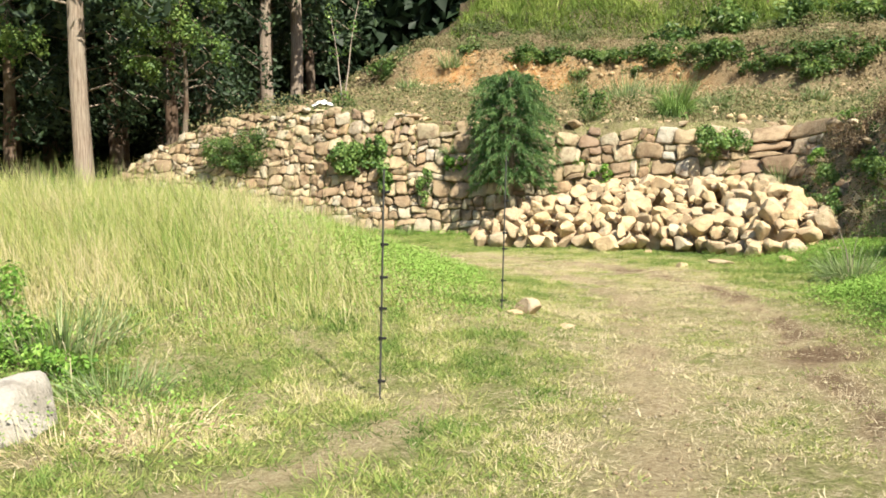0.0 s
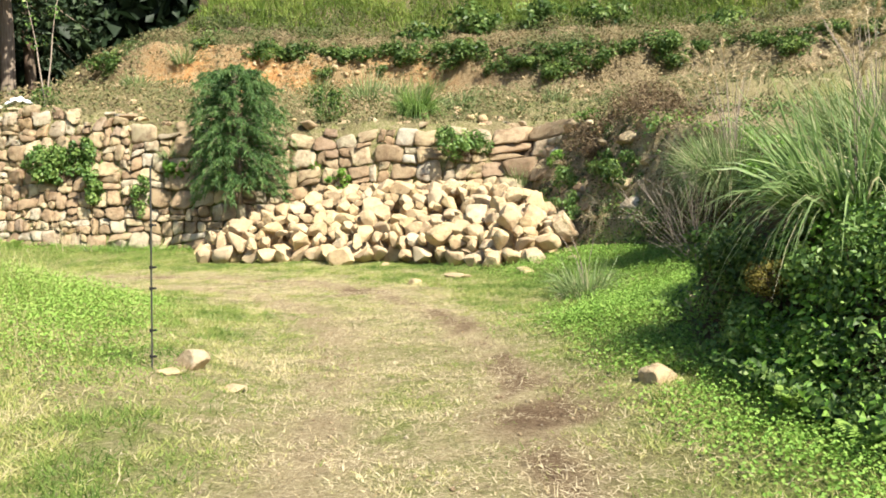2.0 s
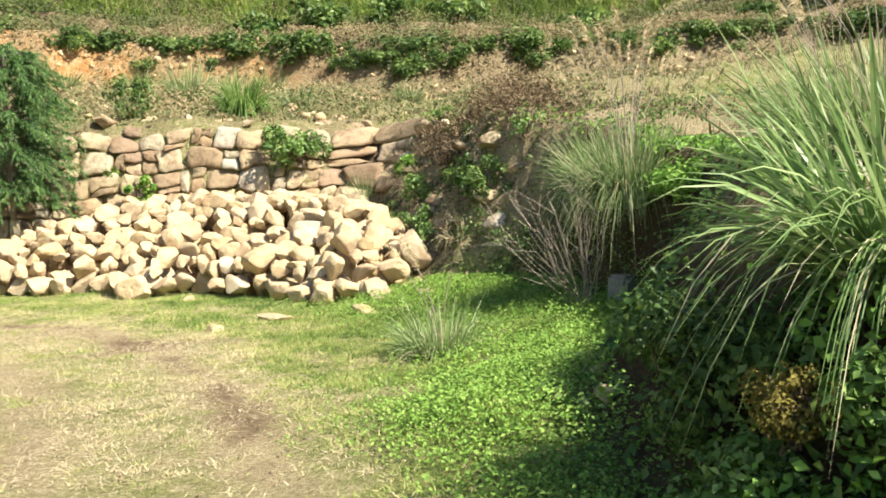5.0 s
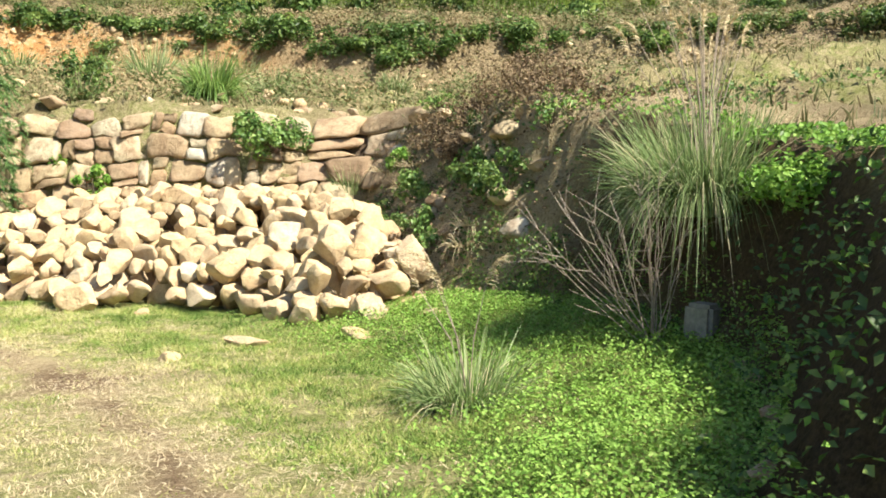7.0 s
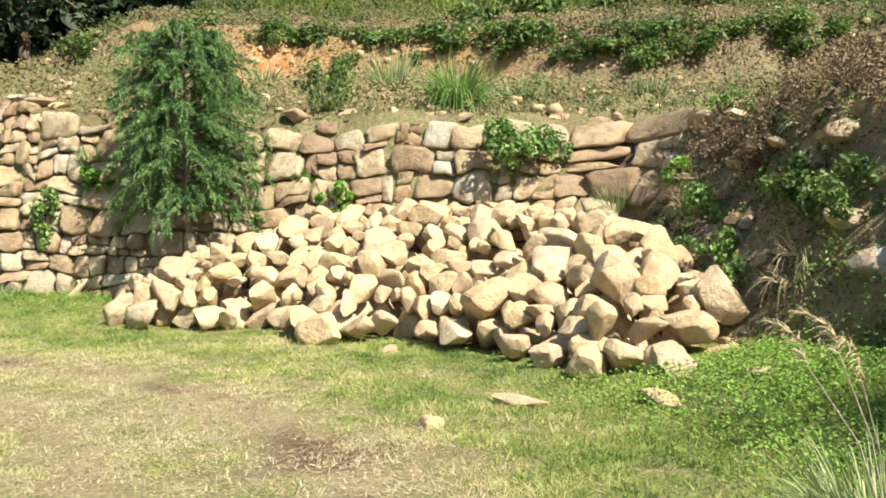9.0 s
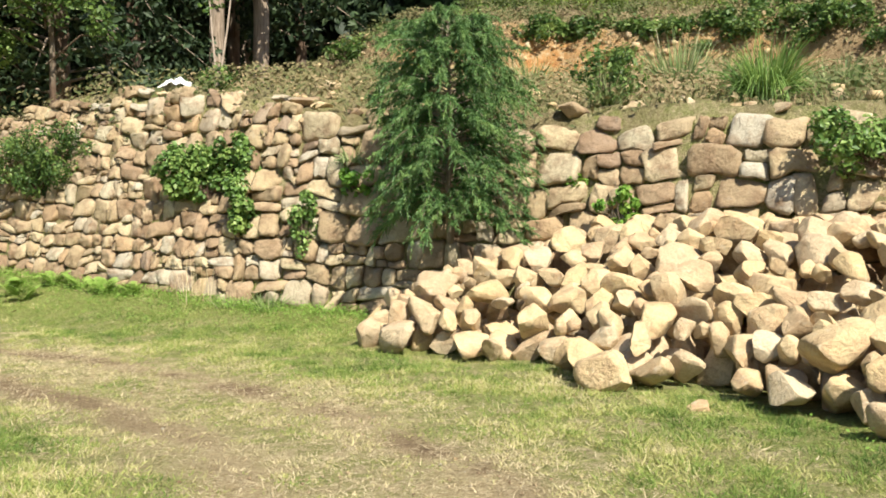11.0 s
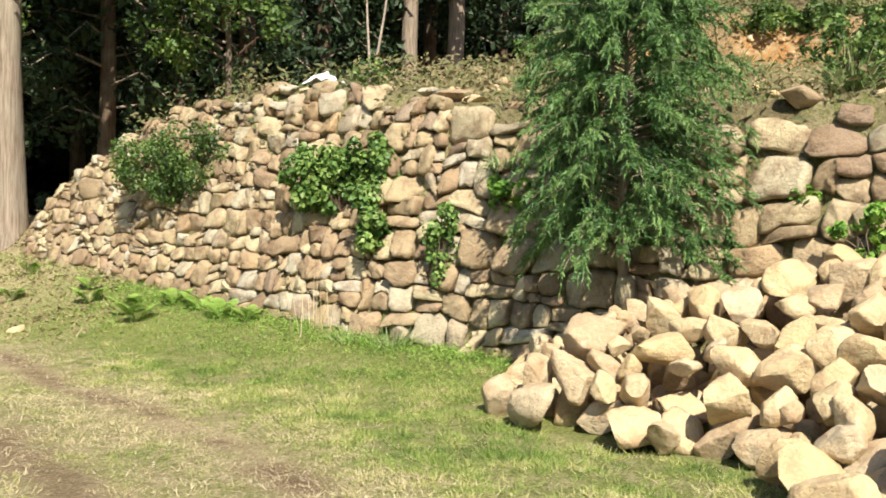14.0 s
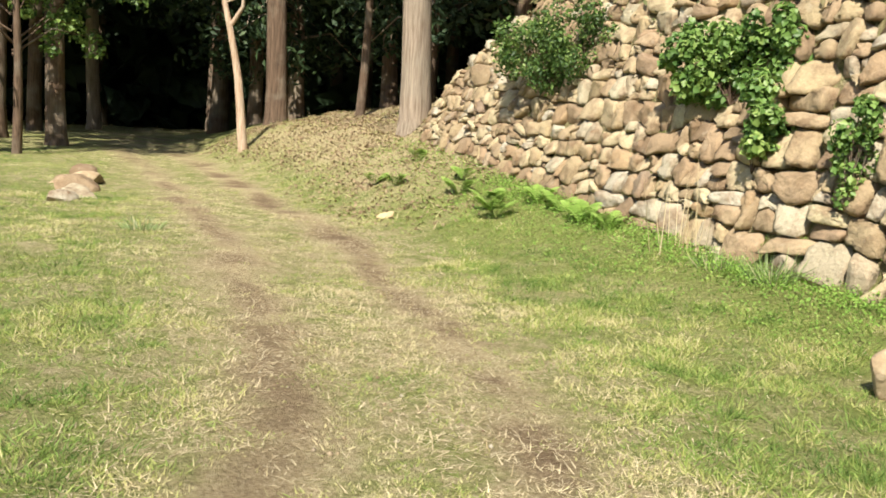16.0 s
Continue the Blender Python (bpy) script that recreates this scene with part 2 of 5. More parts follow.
def tube(points, radii, sides=6):
    """A tapering tube through points."""
    pts = np.asarray(points, float)
    d = unit(np.gradient(pts, axis=0))
    a = unit(np.cross(d, np.array([0.31, 0.95, 0.05])))
    b = np.cross(d, a)
    th = np.linspace(0, 2 * np.pi, sides, endpoint=False)
    r = np.asarray(radii)[:, None, None]
    v = pts[:, None] + r * (np.cos(th)[None, :, None] * a[:, None] + np.sin(th)[None, :, None] * b[:, None])
    f = []
    for i in range(len(pts) - 1):
        for j in range(sides):
            f.append((i * sides + j, i * sides + (j + 1) % sides, (i + 1) * sides + (j + 1) % sides, (i + 1) * sides + j))
    return v.reshape(-1, 3), np.array(f)


def merge(pieces):
    vs, fs, o = [], [], 0
    for v, f in pieces:
        vs.append(v), fs.append(f + o)
        o += len(v)
    return np.concatenate(vs), np.concatenate(fs)


def anchor(name, x, y, z, label, category, group="", kind=""):
    ob = new(name)
    ob.location = (x, y, z)
    ob.empty_display_size = 0.1
    return tagged(ob, label, category, group, kind)


# ---- the lie of the land ----
# foot of the stone wall and of the banks, walked from the forest round to the bank beside the start
FOOT = np.array([(-40, 50), (-26, 35.5), (-17.5, 31.4), (-12.8, 29.9), (-10.7, 29.2), (-9.8, 28.8), (-7.0, 27.5), (-5.4, 26.9), (-1.9, 25.4), (0, 24.8), (4.3, 23.3), (6.3, 22.5), (7.6, 21.8), (7.35, 20.2), (6.95, 18.4), (7.45, 16.4), (7.85, 14.4), (7.6, 13.0), (7.3, 12.0), (6.5, 11.0), (5.3, 9.95), (4.85, 8.8), (4.6, 7.5), (4.4, 5.6), (4.4, 2.0), (4.6, -6.0), (6, -60)], float)
BASE = np.array([0.5, 0.8, 1.15, 1.15, 1.0, 1.0, 0.75, 0.55, 0.25, 0.2, 0.2, 0.2, 0.2, 0.2, 0.2, 0.3, 0.4, 0.42, 0.38, 0.3, 0.25, 0.15, 0.1, 0.1, 0.1, 0.1, 0.1])
RISE = np.array([0.6, 0.6, 0.6, 0.6, 0.9, 1.7, 2.95, 3.3, 3.3, 2.95, 2.85, 2.7, 2.6, 2.5, 2.4, 2.2, 1.8, 1.45, 1.38, 1.38, 1.38, 1.25, 1.02, 0.7, 0.55, 0.6, 1.0])
RUN = np.array([4, 4, 3, 2.0, 0.5, 0.65, 1.15, 1.25, 1.25, 1.05, 0.9, 0.9, 1.6, 2.1, 2.2, 1.2, 0.5, 0.4, 0.55, 0.85, 0.95, 0.8, 0.65, 0.7, 1.0, 1.0, 2.0])
BACK = np.array([0.05] * 3 + [0.12] * 2 + [0.16] * 8 + [0.12] * 4 + [0.10] * 10)
BANK = np.array([(-60, 90), (-30, 66), (-16, 54), (-9, 44.5), (-3, 39), (4, 37), (9, 35), (12.8, 31.6), (18, 31), (24, 27), (28, 20), (31, 8), (32, -10), (32, -60)], float)


def nearest(px, py, line):
    """Signed distance to a polyline (positive beyond it) and the place along it, as index plus fraction."""
    best = np.full(px.shape, 1e9)
    where, sign = np.zeros(px.shape), np.ones(px.shape)
    for i in range(len(line) - 1):
        a, b = line[i], line[i + 1]
        d = b - a
        t = np.clip(((px - a[0]) * d[0] + (py - a[1]) * d[1]) / (d @ d), 0, 1)
        qx, qy = px - a[0] - t * d[0], py - a[1] - t * d[1]
        dist = np.hypot(qx, qy)
        m = dist < best
        best = np.where(m, dist, best)
        where = np.where(m, i + t, where)
        sign = np.where(m, np.where(d[0] * (py - a[1]) - d[1] * (px - a[0]) > 0, 1.0, -1.0), sign)
    return best * sign, where


def ease(v, a, b):
    t = np.clip((v - a) / (b - a), 0, 1)
    return t * t * (3 - 2 * t)


def waves(x, y, scale, seed=0.0):
    """Cheap smooth unevenness in -1 to 1."""
    return (np.sin(x * scale * 1.3 + 1.7 * seed + 1.1 * np.sin(y * scale * 0.9 + seed)) + np.sin(y * scale * 1.1 + 2.3 * seed + 1.3 * np.sin(x * scale * 0.7 - seed)) + np.sin((x + y) * scale * 2.3 + seed)) / 3


def fbm(x, y, scale, seed=0.0, octaves=3):
    """Value noise in 0 to 1."""
    out, amp, total = 0.0, 1.0, 0.0
    for k in range(octaves):
        px, py = np.asarray(x) * scale + 17.3 * seed, np.asarray(y) * scale - 9.1 * seed
        ix, iy = np.floor(px), np.floor(py)
        fx, fy = px - ix, py - iy
        fx, fy = fx * fx * (3 - 2 * fx), fy * fy * (3 - 2 * fy)

        def h(a, c):
            v = np.sin(a * 127.1 + c * 311.7 + seed * 74.7) * 43758.5453
            return v - np.floor(v)

        out = out + amp * ((h(ix, iy) * (1 - fx) + h(ix + 1, iy) * fx) * (1 - fy) + (h(ix, iy + 1) * (1 - fx) + h(ix + 1, iy + 1) * fx) * fy)
        total += amp
        amp, scale = amp * 0.55, scale * 2.1
    return out / total


def yard(x, y):
    z = 0.012 * np.clip(y, -20, 60)
    mound = ease(0.9 - x, 0, 4.2) * ease(y, 6.5, 12.0) * ease(18.5 - y, 0, 4)
    z = z + mound * (0.85 + 0.04 * np.clip(-x, 0, 10)) + 0.16 * ease(1.6 - x, 0, 1.2) * ease(y, 6.0, 9.0) * ease(15 - y, 0, 3)
    return z + 0.025 * waves(x, y, 1.7) + 0.05 * waves(x, y, 0.35, 2)


def height(x, y):
    x, y = np.asarray(x, float), np.asarray(y, float)
    s, w = nearest(x, y, FOOT)
    idx = np.arange(len(FOOT))
    base, rise, run, back = (np.interp(w, idx, a) for a in (BASE, RISE, RUN, BACK))
    low = yard(x, y) + base * ease(s, -1.6 - 1.6 * base, 0)
    steep = np.clip(s / run, 0, 1)
    up = rise * steep + back * np.clip(s - run, 0, 13)
    rough = 0.10 * waves(x, y, 1.9, 1) + 0.05 * waves(x, y, 5.1, 3)
    slump = ease(w, 11.7, 12.4) * ease(16.5 - w, 0, 1)
    z = low + up + (rough + slump * (0.22 * waves(x, y, 3.7, 9) + 0.16 * waves(x, y, 7.9, 4))) * ease(s, 0.1, 0.9)
    s2, w2 = nearest(x, y, BANK)
    b = ease(w2, 1.5, 3.4) * np.where(s > 0, 1, 0)
    cut = 0.5 + 0.12 * waves(x, y, 1.3, 8)
    z = z + b * (1.55 * ease(s2, 0, 1.7 * cut + 0.4) + 0.16 * np.clip(s2 - 1.5, 0, 5) + 0.7 * ease(s2, 6.0, 7.0) + 0.78 * np.clip(s2 - 8, 0, 40))
    z = z + (1 - b) * 0.05 * np.clip(s2, 0, 60) * np.where(s > 0, 1, 0)
    return z + 0.10 * waves(x, y, 2.7, 5) * ease(s2, 0, 1)


# centre line of the worn track
TRACK = np.array([(0.4, -8), (1.0, 0), (1.8, 5.5), (2.7, 9.6), (2.95, 13.0), (2.4, 16.2), (1.0, 18.6), (-1.0, 20.2), (-2.5, 21.0), (-6.05, 22.9), (-10.5, 24.6), (-16, 26.8), (-21, 28.6), (-32, 34), (-50, 44)], float)


def wheel_mark(x, y):
    """Damp, packed soil in the middle of the wheel ruts, strongest in the outer one, broken along the way."""
    t, tw = nearest(x, y, TRACK)
    wob = 0.55 * (fbm(x, y, 0.6, 4) - 0.5)
    wide = 0.13 + 0.16 * ease(fbm(x, y, 0.9, 33), 0.45, 0.7)
    line = np.exp(-((np.abs(t + wob * 0.6) - 0.68) / wide) ** 2)
    side = np.where(t < 0, 1.0, 0.25 + 0.55 * ease(y, 17.0, 20.0))
    pool = np.exp(-(((x - 3.2) / 0.5) ** 2 + ((y - 7.9) / 1.2) ** 2)) + np.exp(-(((x - 3.3) / 0.6) ** 2 + ((y - 15.4) / 0.5) ** 2))
    spot = ease(fbm(x, y, 1.7, 23), 0.34, 0.56)
    return np.clip(0.95 * line * side * spot * ease(y, 3.5, 5.5) + 0.95 * pool * ease(fbm(x, y, 3.1, 27), 0.36, 0.52), 0, 1)


def cover(x, y):
    """Shares of bare soil, fresh green, ochre earth, and dark litter that also paints the bank face's shade."""
    s, w = nearest(x, y, FOOT)
    t, tw = nearest(x, y, TRACK)
    wob = 0.55 * (fbm(x, y, 0.6, 4) - 0.5)
    rut = np.exp(-((np.abs(t + wob * 0.6) - 0.66) / 0.28) ** 2)
    worn = ease(1.9 - np.abs(t + wob), 0, 1.2)
    core = wheel_mark(x, y)
    patch = ease(fbm(x, y, 1.5, 7, 4), 0.3, 0.7)
    inside = s < 0.05
    strip = nearest(x, y, np.array([(-1.3, 4.4), (-0.7, 5.05), (-0.1, 6.3)]))[0]
    bare = 0.9 * np.exp(-((strip + 0.3 * wob) / 0.22) ** 2) + 0.8 * np.exp(-(((x - 0.55) / 0.45) ** 2 + ((y - 9.3) / 0.9) ** 2))
    dirt = np.where(inside, np.clip(bare + 0.55 * core + rut * (0.42 + 0.55 * ease(fbm(x, y, 2.6, 17), 0.3, 0.6)) + 0.30 * worn * patch * patch + 0.35 * ease(fbm(x, y, 1.3, 3, 4), 0.60, 0.72) + 0.8 * ease(6.8 - w, 0, 1.5) * ease(s, -2.6, -1.2) * ease(w, 1.5, 2.5), 0, 1), 0)
    green = np.where(inside, np.clip(0.8 * ease(s, -3.0, -0.8) + 0.5 * (1 - worn) * patch, 0, 1), 0.35 * patch)
    s2, w2 = nearest(x, y, BANK)
    ochre = ease(s2, -2.4, -0.9) * ease(1.7 + 0.5 * wob - s2, 0, 0.7) * ease(w2, 3.9, 4.5) * ease(7.2 - w2, 0, 1.8) * (0.45 + 0.55 * patch)
    dirt = np.where(inside, dirt, np.clip(ease(w, 11.6, 12.4) * ease(2.6 - s, 0, 1.2) * 0.9 + ease(s2, -3, 0) * 0.85 + 0.55 * patch + ease(4.4 - w, 0, 1) * 0.8 + ease(w, 15.5, 16.5) * ease(0.9 - s, 0, 0.3), 0, 1))
    # first term darkens the bank face's earth to deepen its shade; the rest is litter
    duff_shade = np.maximum(0.97 * ease(w, 15.2, 16.0) * ease(s, -0.15, 0.1) * ease(0.9 - s, 0, 0.4), np.where(inside, 0, 0.20 + 0.38 * patch + 0.35 * ease(s2, -1, 1)) * (1 - ochre) * (1 - 0.5 * ease(w, 11.6, 12.4) * ease(16 - w, 0, 0.6)), np.maximum(ease(-11.0 + 0.27 * (y - 29.7) - x, -1, 2) * ease(s, 0.8, 2.5), ease(-21.5 - x, 0, 4)))
    return dirt, np.where(inside, green * (1 - 0.8 * worn), green), ochre, duff_shade


def axis(lo, hi, step, far):
    core = np.arange(lo, hi, step)
    out = [1.25 ** k * step for k in range(1, 60)]
    left, right, a, b = [], [], lo, core[-1]
    for d in out:
        if a - d > -far:
            a -= d
            left.append(a)
        if b + d < far:
            b += d
            right.append(b)
    return np.concatenate([left[::-1], core, right])


gx, gy = axis(-15, 17, 0.15, 700), axis(-1, 41, 0.15, 700)
X, Y = np.meshgrid(gx, gy, indexing="ij")
Z = height(X, Y)
nx, ny = X.shape
ii = (np.arange(nx - 1)[:, None] * ny + np.arange(ny - 1)[None]).ravel()
ground = soup("ground", np.stack([X, Y, Z], -1).reshape(-1, 3), np.stack([ii, ii + ny, ii + ny + 1, ii + 1], -1), GROUND, smooth=True)
tagged(ground, "worn grassy yard with earth track and terraced hillside", "ground", kind="structure")
for nm, val in zip(("dirt", "green", "ochre", "duff_shade", "rut"), (*cover(X, Y), wheel_mark(X, Y))):
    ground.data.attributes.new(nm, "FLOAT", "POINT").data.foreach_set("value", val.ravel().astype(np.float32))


# ---- dry stone wall ----
WALL_FROM, WALL_TO = 3.9, 12.3


def along(w):
    i = np.clip(np.floor(w).astype(int), 0, len(FOOT) - 2)
    return FOOT[i] + (FOOT[i + 1] - FOOT[i]) * (w - i)[..., None]


def wall_frame():
    """Arc length along the wall's foot, as a table of places, outward normals, rises and runs."""
    w = np.linspace(WALL_FROM, WALL_TO, 400)
    p = along(w)
    arc = np.concatenate([[0], np.cumsum(np.linalg.norm(np.diff(p, axis=0), axis=1))])
    d = unit(np.gradient(p, arc, axis=0))
    k = 31
    pad = np.concatenate([np.repeat(d[:1], k // 2, 0), d, np.repeat(d[-1:], k // 2, 0)])
    d = unit(np.stack([np.convolve(pad[:, c], np.ones(k) / k, "valid") for c in (0, 1)], -1))
    return arc, p, np.stack([d[:, 1], -d[:, 0]], -1), *(np.interp(w, np.arange(len(RISE)), a) for a in (RISE, RUN, BASE))


ARC, WP, WN, WR, WRUN, WBASE = wall_frame()


def on_wall(u, v, out=0.0):
    """The place u metres along the wall and v metres up its face, out metres proud of it."""
    u, v = np.asarray(u, float), np.asarray(v, float)
    px, py = np.interp(u, ARC, WP[:, 0]), np.interp(u, ARC, WP[:, 1])
    nx_, ny_ = np.interp(u, ARC, WN[:, 0]), np.interp(u, ARC, WN[:, 1])
    lean = np.interp(u, ARC, WRUN / WR)
    base = yard(px, py) + np.interp(u, ARC, WBASE)
    back = v * lean - out
    return np.stack([px - nx_ * back, py - ny_ * back, base + v], -1)


def shifted(p):
    """Bends the courses, so that neighbouring stones stay matched."""
    u, v = p[:, 0], p[:, 1]
    du = 0.22 * (fbm(u, v, 3.4, 1, 2) - 0.5)
    dv = 0.34 * (fbm(u, v, 1.9, 2, 2) - 0.5) + 0.12 * (fbm(u, v, 5.5, 5, 1) - 0.5)
    return np.stack([u + du, v + dv], -1)


def rubble(rng):
    """Outlines of the stones on the wall's face: uneven courses, large blocks at one end and small stones at the other."""
    out, low = [], -0.25
    length = ARC[-1]
    for course in range(24):
        gain = rng.uniform(0.72, 1.4)
        u = -rng.uniform(0, 0.3)
        while u < length:
            grow = float(ease(np.array(u), 5.0, 12.0))
            h = (0.22 + 0.10 * grow) * gain
            wide = h * rng.uniform(0.65, 1.55)
            v0 = low * (0.22 + 0.10 * grow) / 0.30
            cell = [(u, v0, u + wide, v0 + h)]
            q = rng.random()
            if q < 0.20:
                m = v0 + h * rng.uniform(0.35, 0.65)
                cell = [(u, v0, u + wide, m), (u, m, u + wide, v0 + h)]
            elif q < 0.32:
                m, k = v0 + h * rng.uniform(0.4, 0.6), u + wide * rng.uniform(0.35, 0.65)
                cell = [(u, v0, k, v0 + h), (k, v0, u + wide, m), (k, m, u + wide, v0 + h)]
            elif q < 0.42:
                k = u + wide * rng.uniform(0.3, 0.7)
                cell = [(u, v0, k, v0 + h), (k, v0, u + wide, v0 + h)]
            for a, c, d, e in cell:
                top = float(np.interp(np.clip((a + d) / 2, 0, length), ARC, WR))
                if (c + e) / 2 > top or d > length or a < 0:
                    continue
                sl = rng.normal(0, 0.20) * (e - c)
                ring = np.array([(a, c), ((a + d) / 2, c), (d, c), (d + sl / 2, (c + e) / 2), (d + sl, e), ((a + d) / 2, e), (a + sl, e), (a + sl / 2, (c + e) / 2)])
                out.append(shifted(ring))
            u += wide
        low += 0.30 * gain
    return out


def stone_mesh(poly, centre, rng, depth):
    """A rounded stone whose face fills the polygon poly on the wall: rings from the back to the bulging face."""
    poly = np.array(poly)
    c = poly.mean(0)
    # ease the corners
    k = len(poly)
    fine = []
    for i in range(k):
        a, b = poly[i], poly[(i + 1) % k]
        if np.linalg.norm(b - a) < 0.03:
            continue
        fine += [a + (b - a) * (0.30 if i % 2 == 0 else 0.0), a + (b - a) * (1.0 if i % 2 == 0 else 0.70)][(0 if i % 2 == 0 else 1):]
    fine = np.array(fine)
    k = len(fine)
    rings, size = [], np.sqrt(np.mean(np.sum((fine - c) ** 2, 1)))
    tilt = rng.normal(0, 0.24, 2)
    for shrink, out in ((0.95, -0.4), (1.0, 0.40), (0.95, 0.80), (0.74, 1.0)):
        r = c + (fine - c) * shrink * (1 + rng.normal(0, 0.03, (k, 1)))
        o = depth * out + (r - c) @ tilt * (out > 0) + rng.normal(0, 0.017, k) * (out > 0.5)
        rings.append(on_wall(r[:, 0], r[:, 1], o))
    tip = on_wall(c[0], c[1], depth * 0.98)
    v = np.concatenate(rings + [tip[None]])
    f = []
    for a in range(3):
        for i in range(k):
            j = (i + 1) % k
            f.append((a * k + i, a * k + j, (a + 1) * k + j))
            f.append((a * k + i, (a + 1) * k + j, (a + 1) * k + i))
    for i in range(k):
        f.append((3 * k + i, 3 * k + (i + 1) % k, 4 * k))
    return v, np.array(f)


def build_wall():
    rng = np.random.default_rng(3)
    wall = anchor("wall_stone", *on_wall(6.0, 0.0), "dry-laid brown field stone retaining wall, battered", "wall", kind="structure")
    off = np.array(wall.location)
    u = np.linspace(ARC[0], ARC[-1], 120)
    v = np.linspace(-0.3, 1, 12)
    V = []
    for a in u:
        top = float(np.interp(a, ARC, WR)) - 0.08
        V.append(on_wall(np.full(12, a), np.where(v > 0, v * top, v), -0.10))
    V = np.concatenate(V) - off
    ii = (np.arange(119)[:, None] * 12 + np.arange(11)[None]).ravel()
    soup("earth_core", V, np.stack([ii, ii + 12, ii + 13, ii + 1], -1), JOINT, wall)
    rest, count = [], 0
    for poly in rubble(rng):
        c = poly.mean(0)
        su = float(c[0])
        ext = np.sqrt(np.mean(np.sum((poly - c) ** 2, 1)))
        poly = c + (poly - c) * (1 - rng.uniform(0.004, 0.016) / max(ext, 0.05))
        vv, ff = stone_mesh(poly, c, rng, min(0.22, 0.22 * ext + rng.uniform(0.03, 0.11)))
        vv = vv - off
        if 5.2 < su < 16.0 and count < 320:
            o = vv.mean(0)
            ob = soup("stone", vv - o, ff, WALL_STONE, wall, smooth=False)
            ob.location = o
            count += 1
        else:
            rest.append((vv, ff))
    if rest:
        tagged(soup("small_stones", *merge(rest), WALL_STONE, wall), kind="stuff")


# ---- boulders ----
def boulder_mesh(name, rng, n=17, flat=1.0, mat=None):
    """A broken boulder: a ball cut by random planes, its edges and faces worn uneven."""
    bm = bmesh.new()
    bmesh.ops.create_icosphere(bm, subdivisions=4, radius=1.0)
    co = np.array([v.co[:] for v in bm.verts])
    co = np.sign(co) * np.abs(co) ** 0.8
    for k in range(n // 2 + 4):
        d = unit(rng.normal(size=3))
        over = np.maximum(co @ d - rng.uniform(0.50, 0.80), 0)
        co = co - over[:, None] * d * 0.92
    co = co * np.array([1.25, rng.uniform(0.85, 1.15), rng.uniform(0.78, 1.05) * flat])
    shift = Vector(rng.uniform(-9, 9, 3))
    for v, p in zip(bm.verts, co):
        q = Vector(p)
        v.co = q + noise.noise_vector(q * 2.1 + shift) * 0.04 + noise.noise_vector(q * 6.0 + shift) * 0.022
    for f in bm.faces:
        f.smooth = True
    me = bpy.data.meshes.new(name)
    bm.to_mesh(me)
    bm.free()
    me.set_sharp_from_angle(angle=radians(42))
    me.materials.append(mat or HEAP_STONE)
    return me


BOULDERS = [boulder_mesh("boulder", np.random.default_rng(40 + i)) for i in range(24)]
# front edge of the heap's foot, from the wall round to the slumped bank
HEAP = np.array([(0.75, 23.4), (0.85, 22.4), (1.85, 21.8), (2.95, 21.3), (3.65, 20.1), (4.4, 20.0), (5.3, 18.3), (5.5, 17.3), (5.8, 16.8), (6.6, 16.6), (7.6, 16.9), (8.2, 17.7)], float)


def heap_height(x, y):
    """Distance in from the front edge (negative outside), and the height of the heap over the yard."""
    x, y = np.asarray(x, float), np.asarray(y, float)
    d, w = nearest(x, y, HEAP)
    crest = np.interp(x, [0.9, 2.0, 3.6, 5.0, 6.8, 7.4, 8.2], [0.40, 0.78, 1.25, 1.38, 1.30, 1.0, 0.6])
    return d, np.where(d > 0, np.minimum(0.66 * d + 0.05, crest), 0)


def boulder(x, y, z, size, rng, label="pale tan angular boulder lying in the heap", group="heap of boulders"):
    ob = new("boulder", BOULDERS[int(rng.integers(len(BOULDERS)))])
    ob.rotation_euler = rng.uniform(-0.8, 0.8), rng.uniform(-0.8, 0.8), rng.uniform(0, 6.28)
    ob.location = (x, y, z)
    ob.scale = (size, size * rng.uniform(0.8, 1.1), size * rng.uniform(0.8, 1.1))
    return tagged(ob, label, "boulder", group)


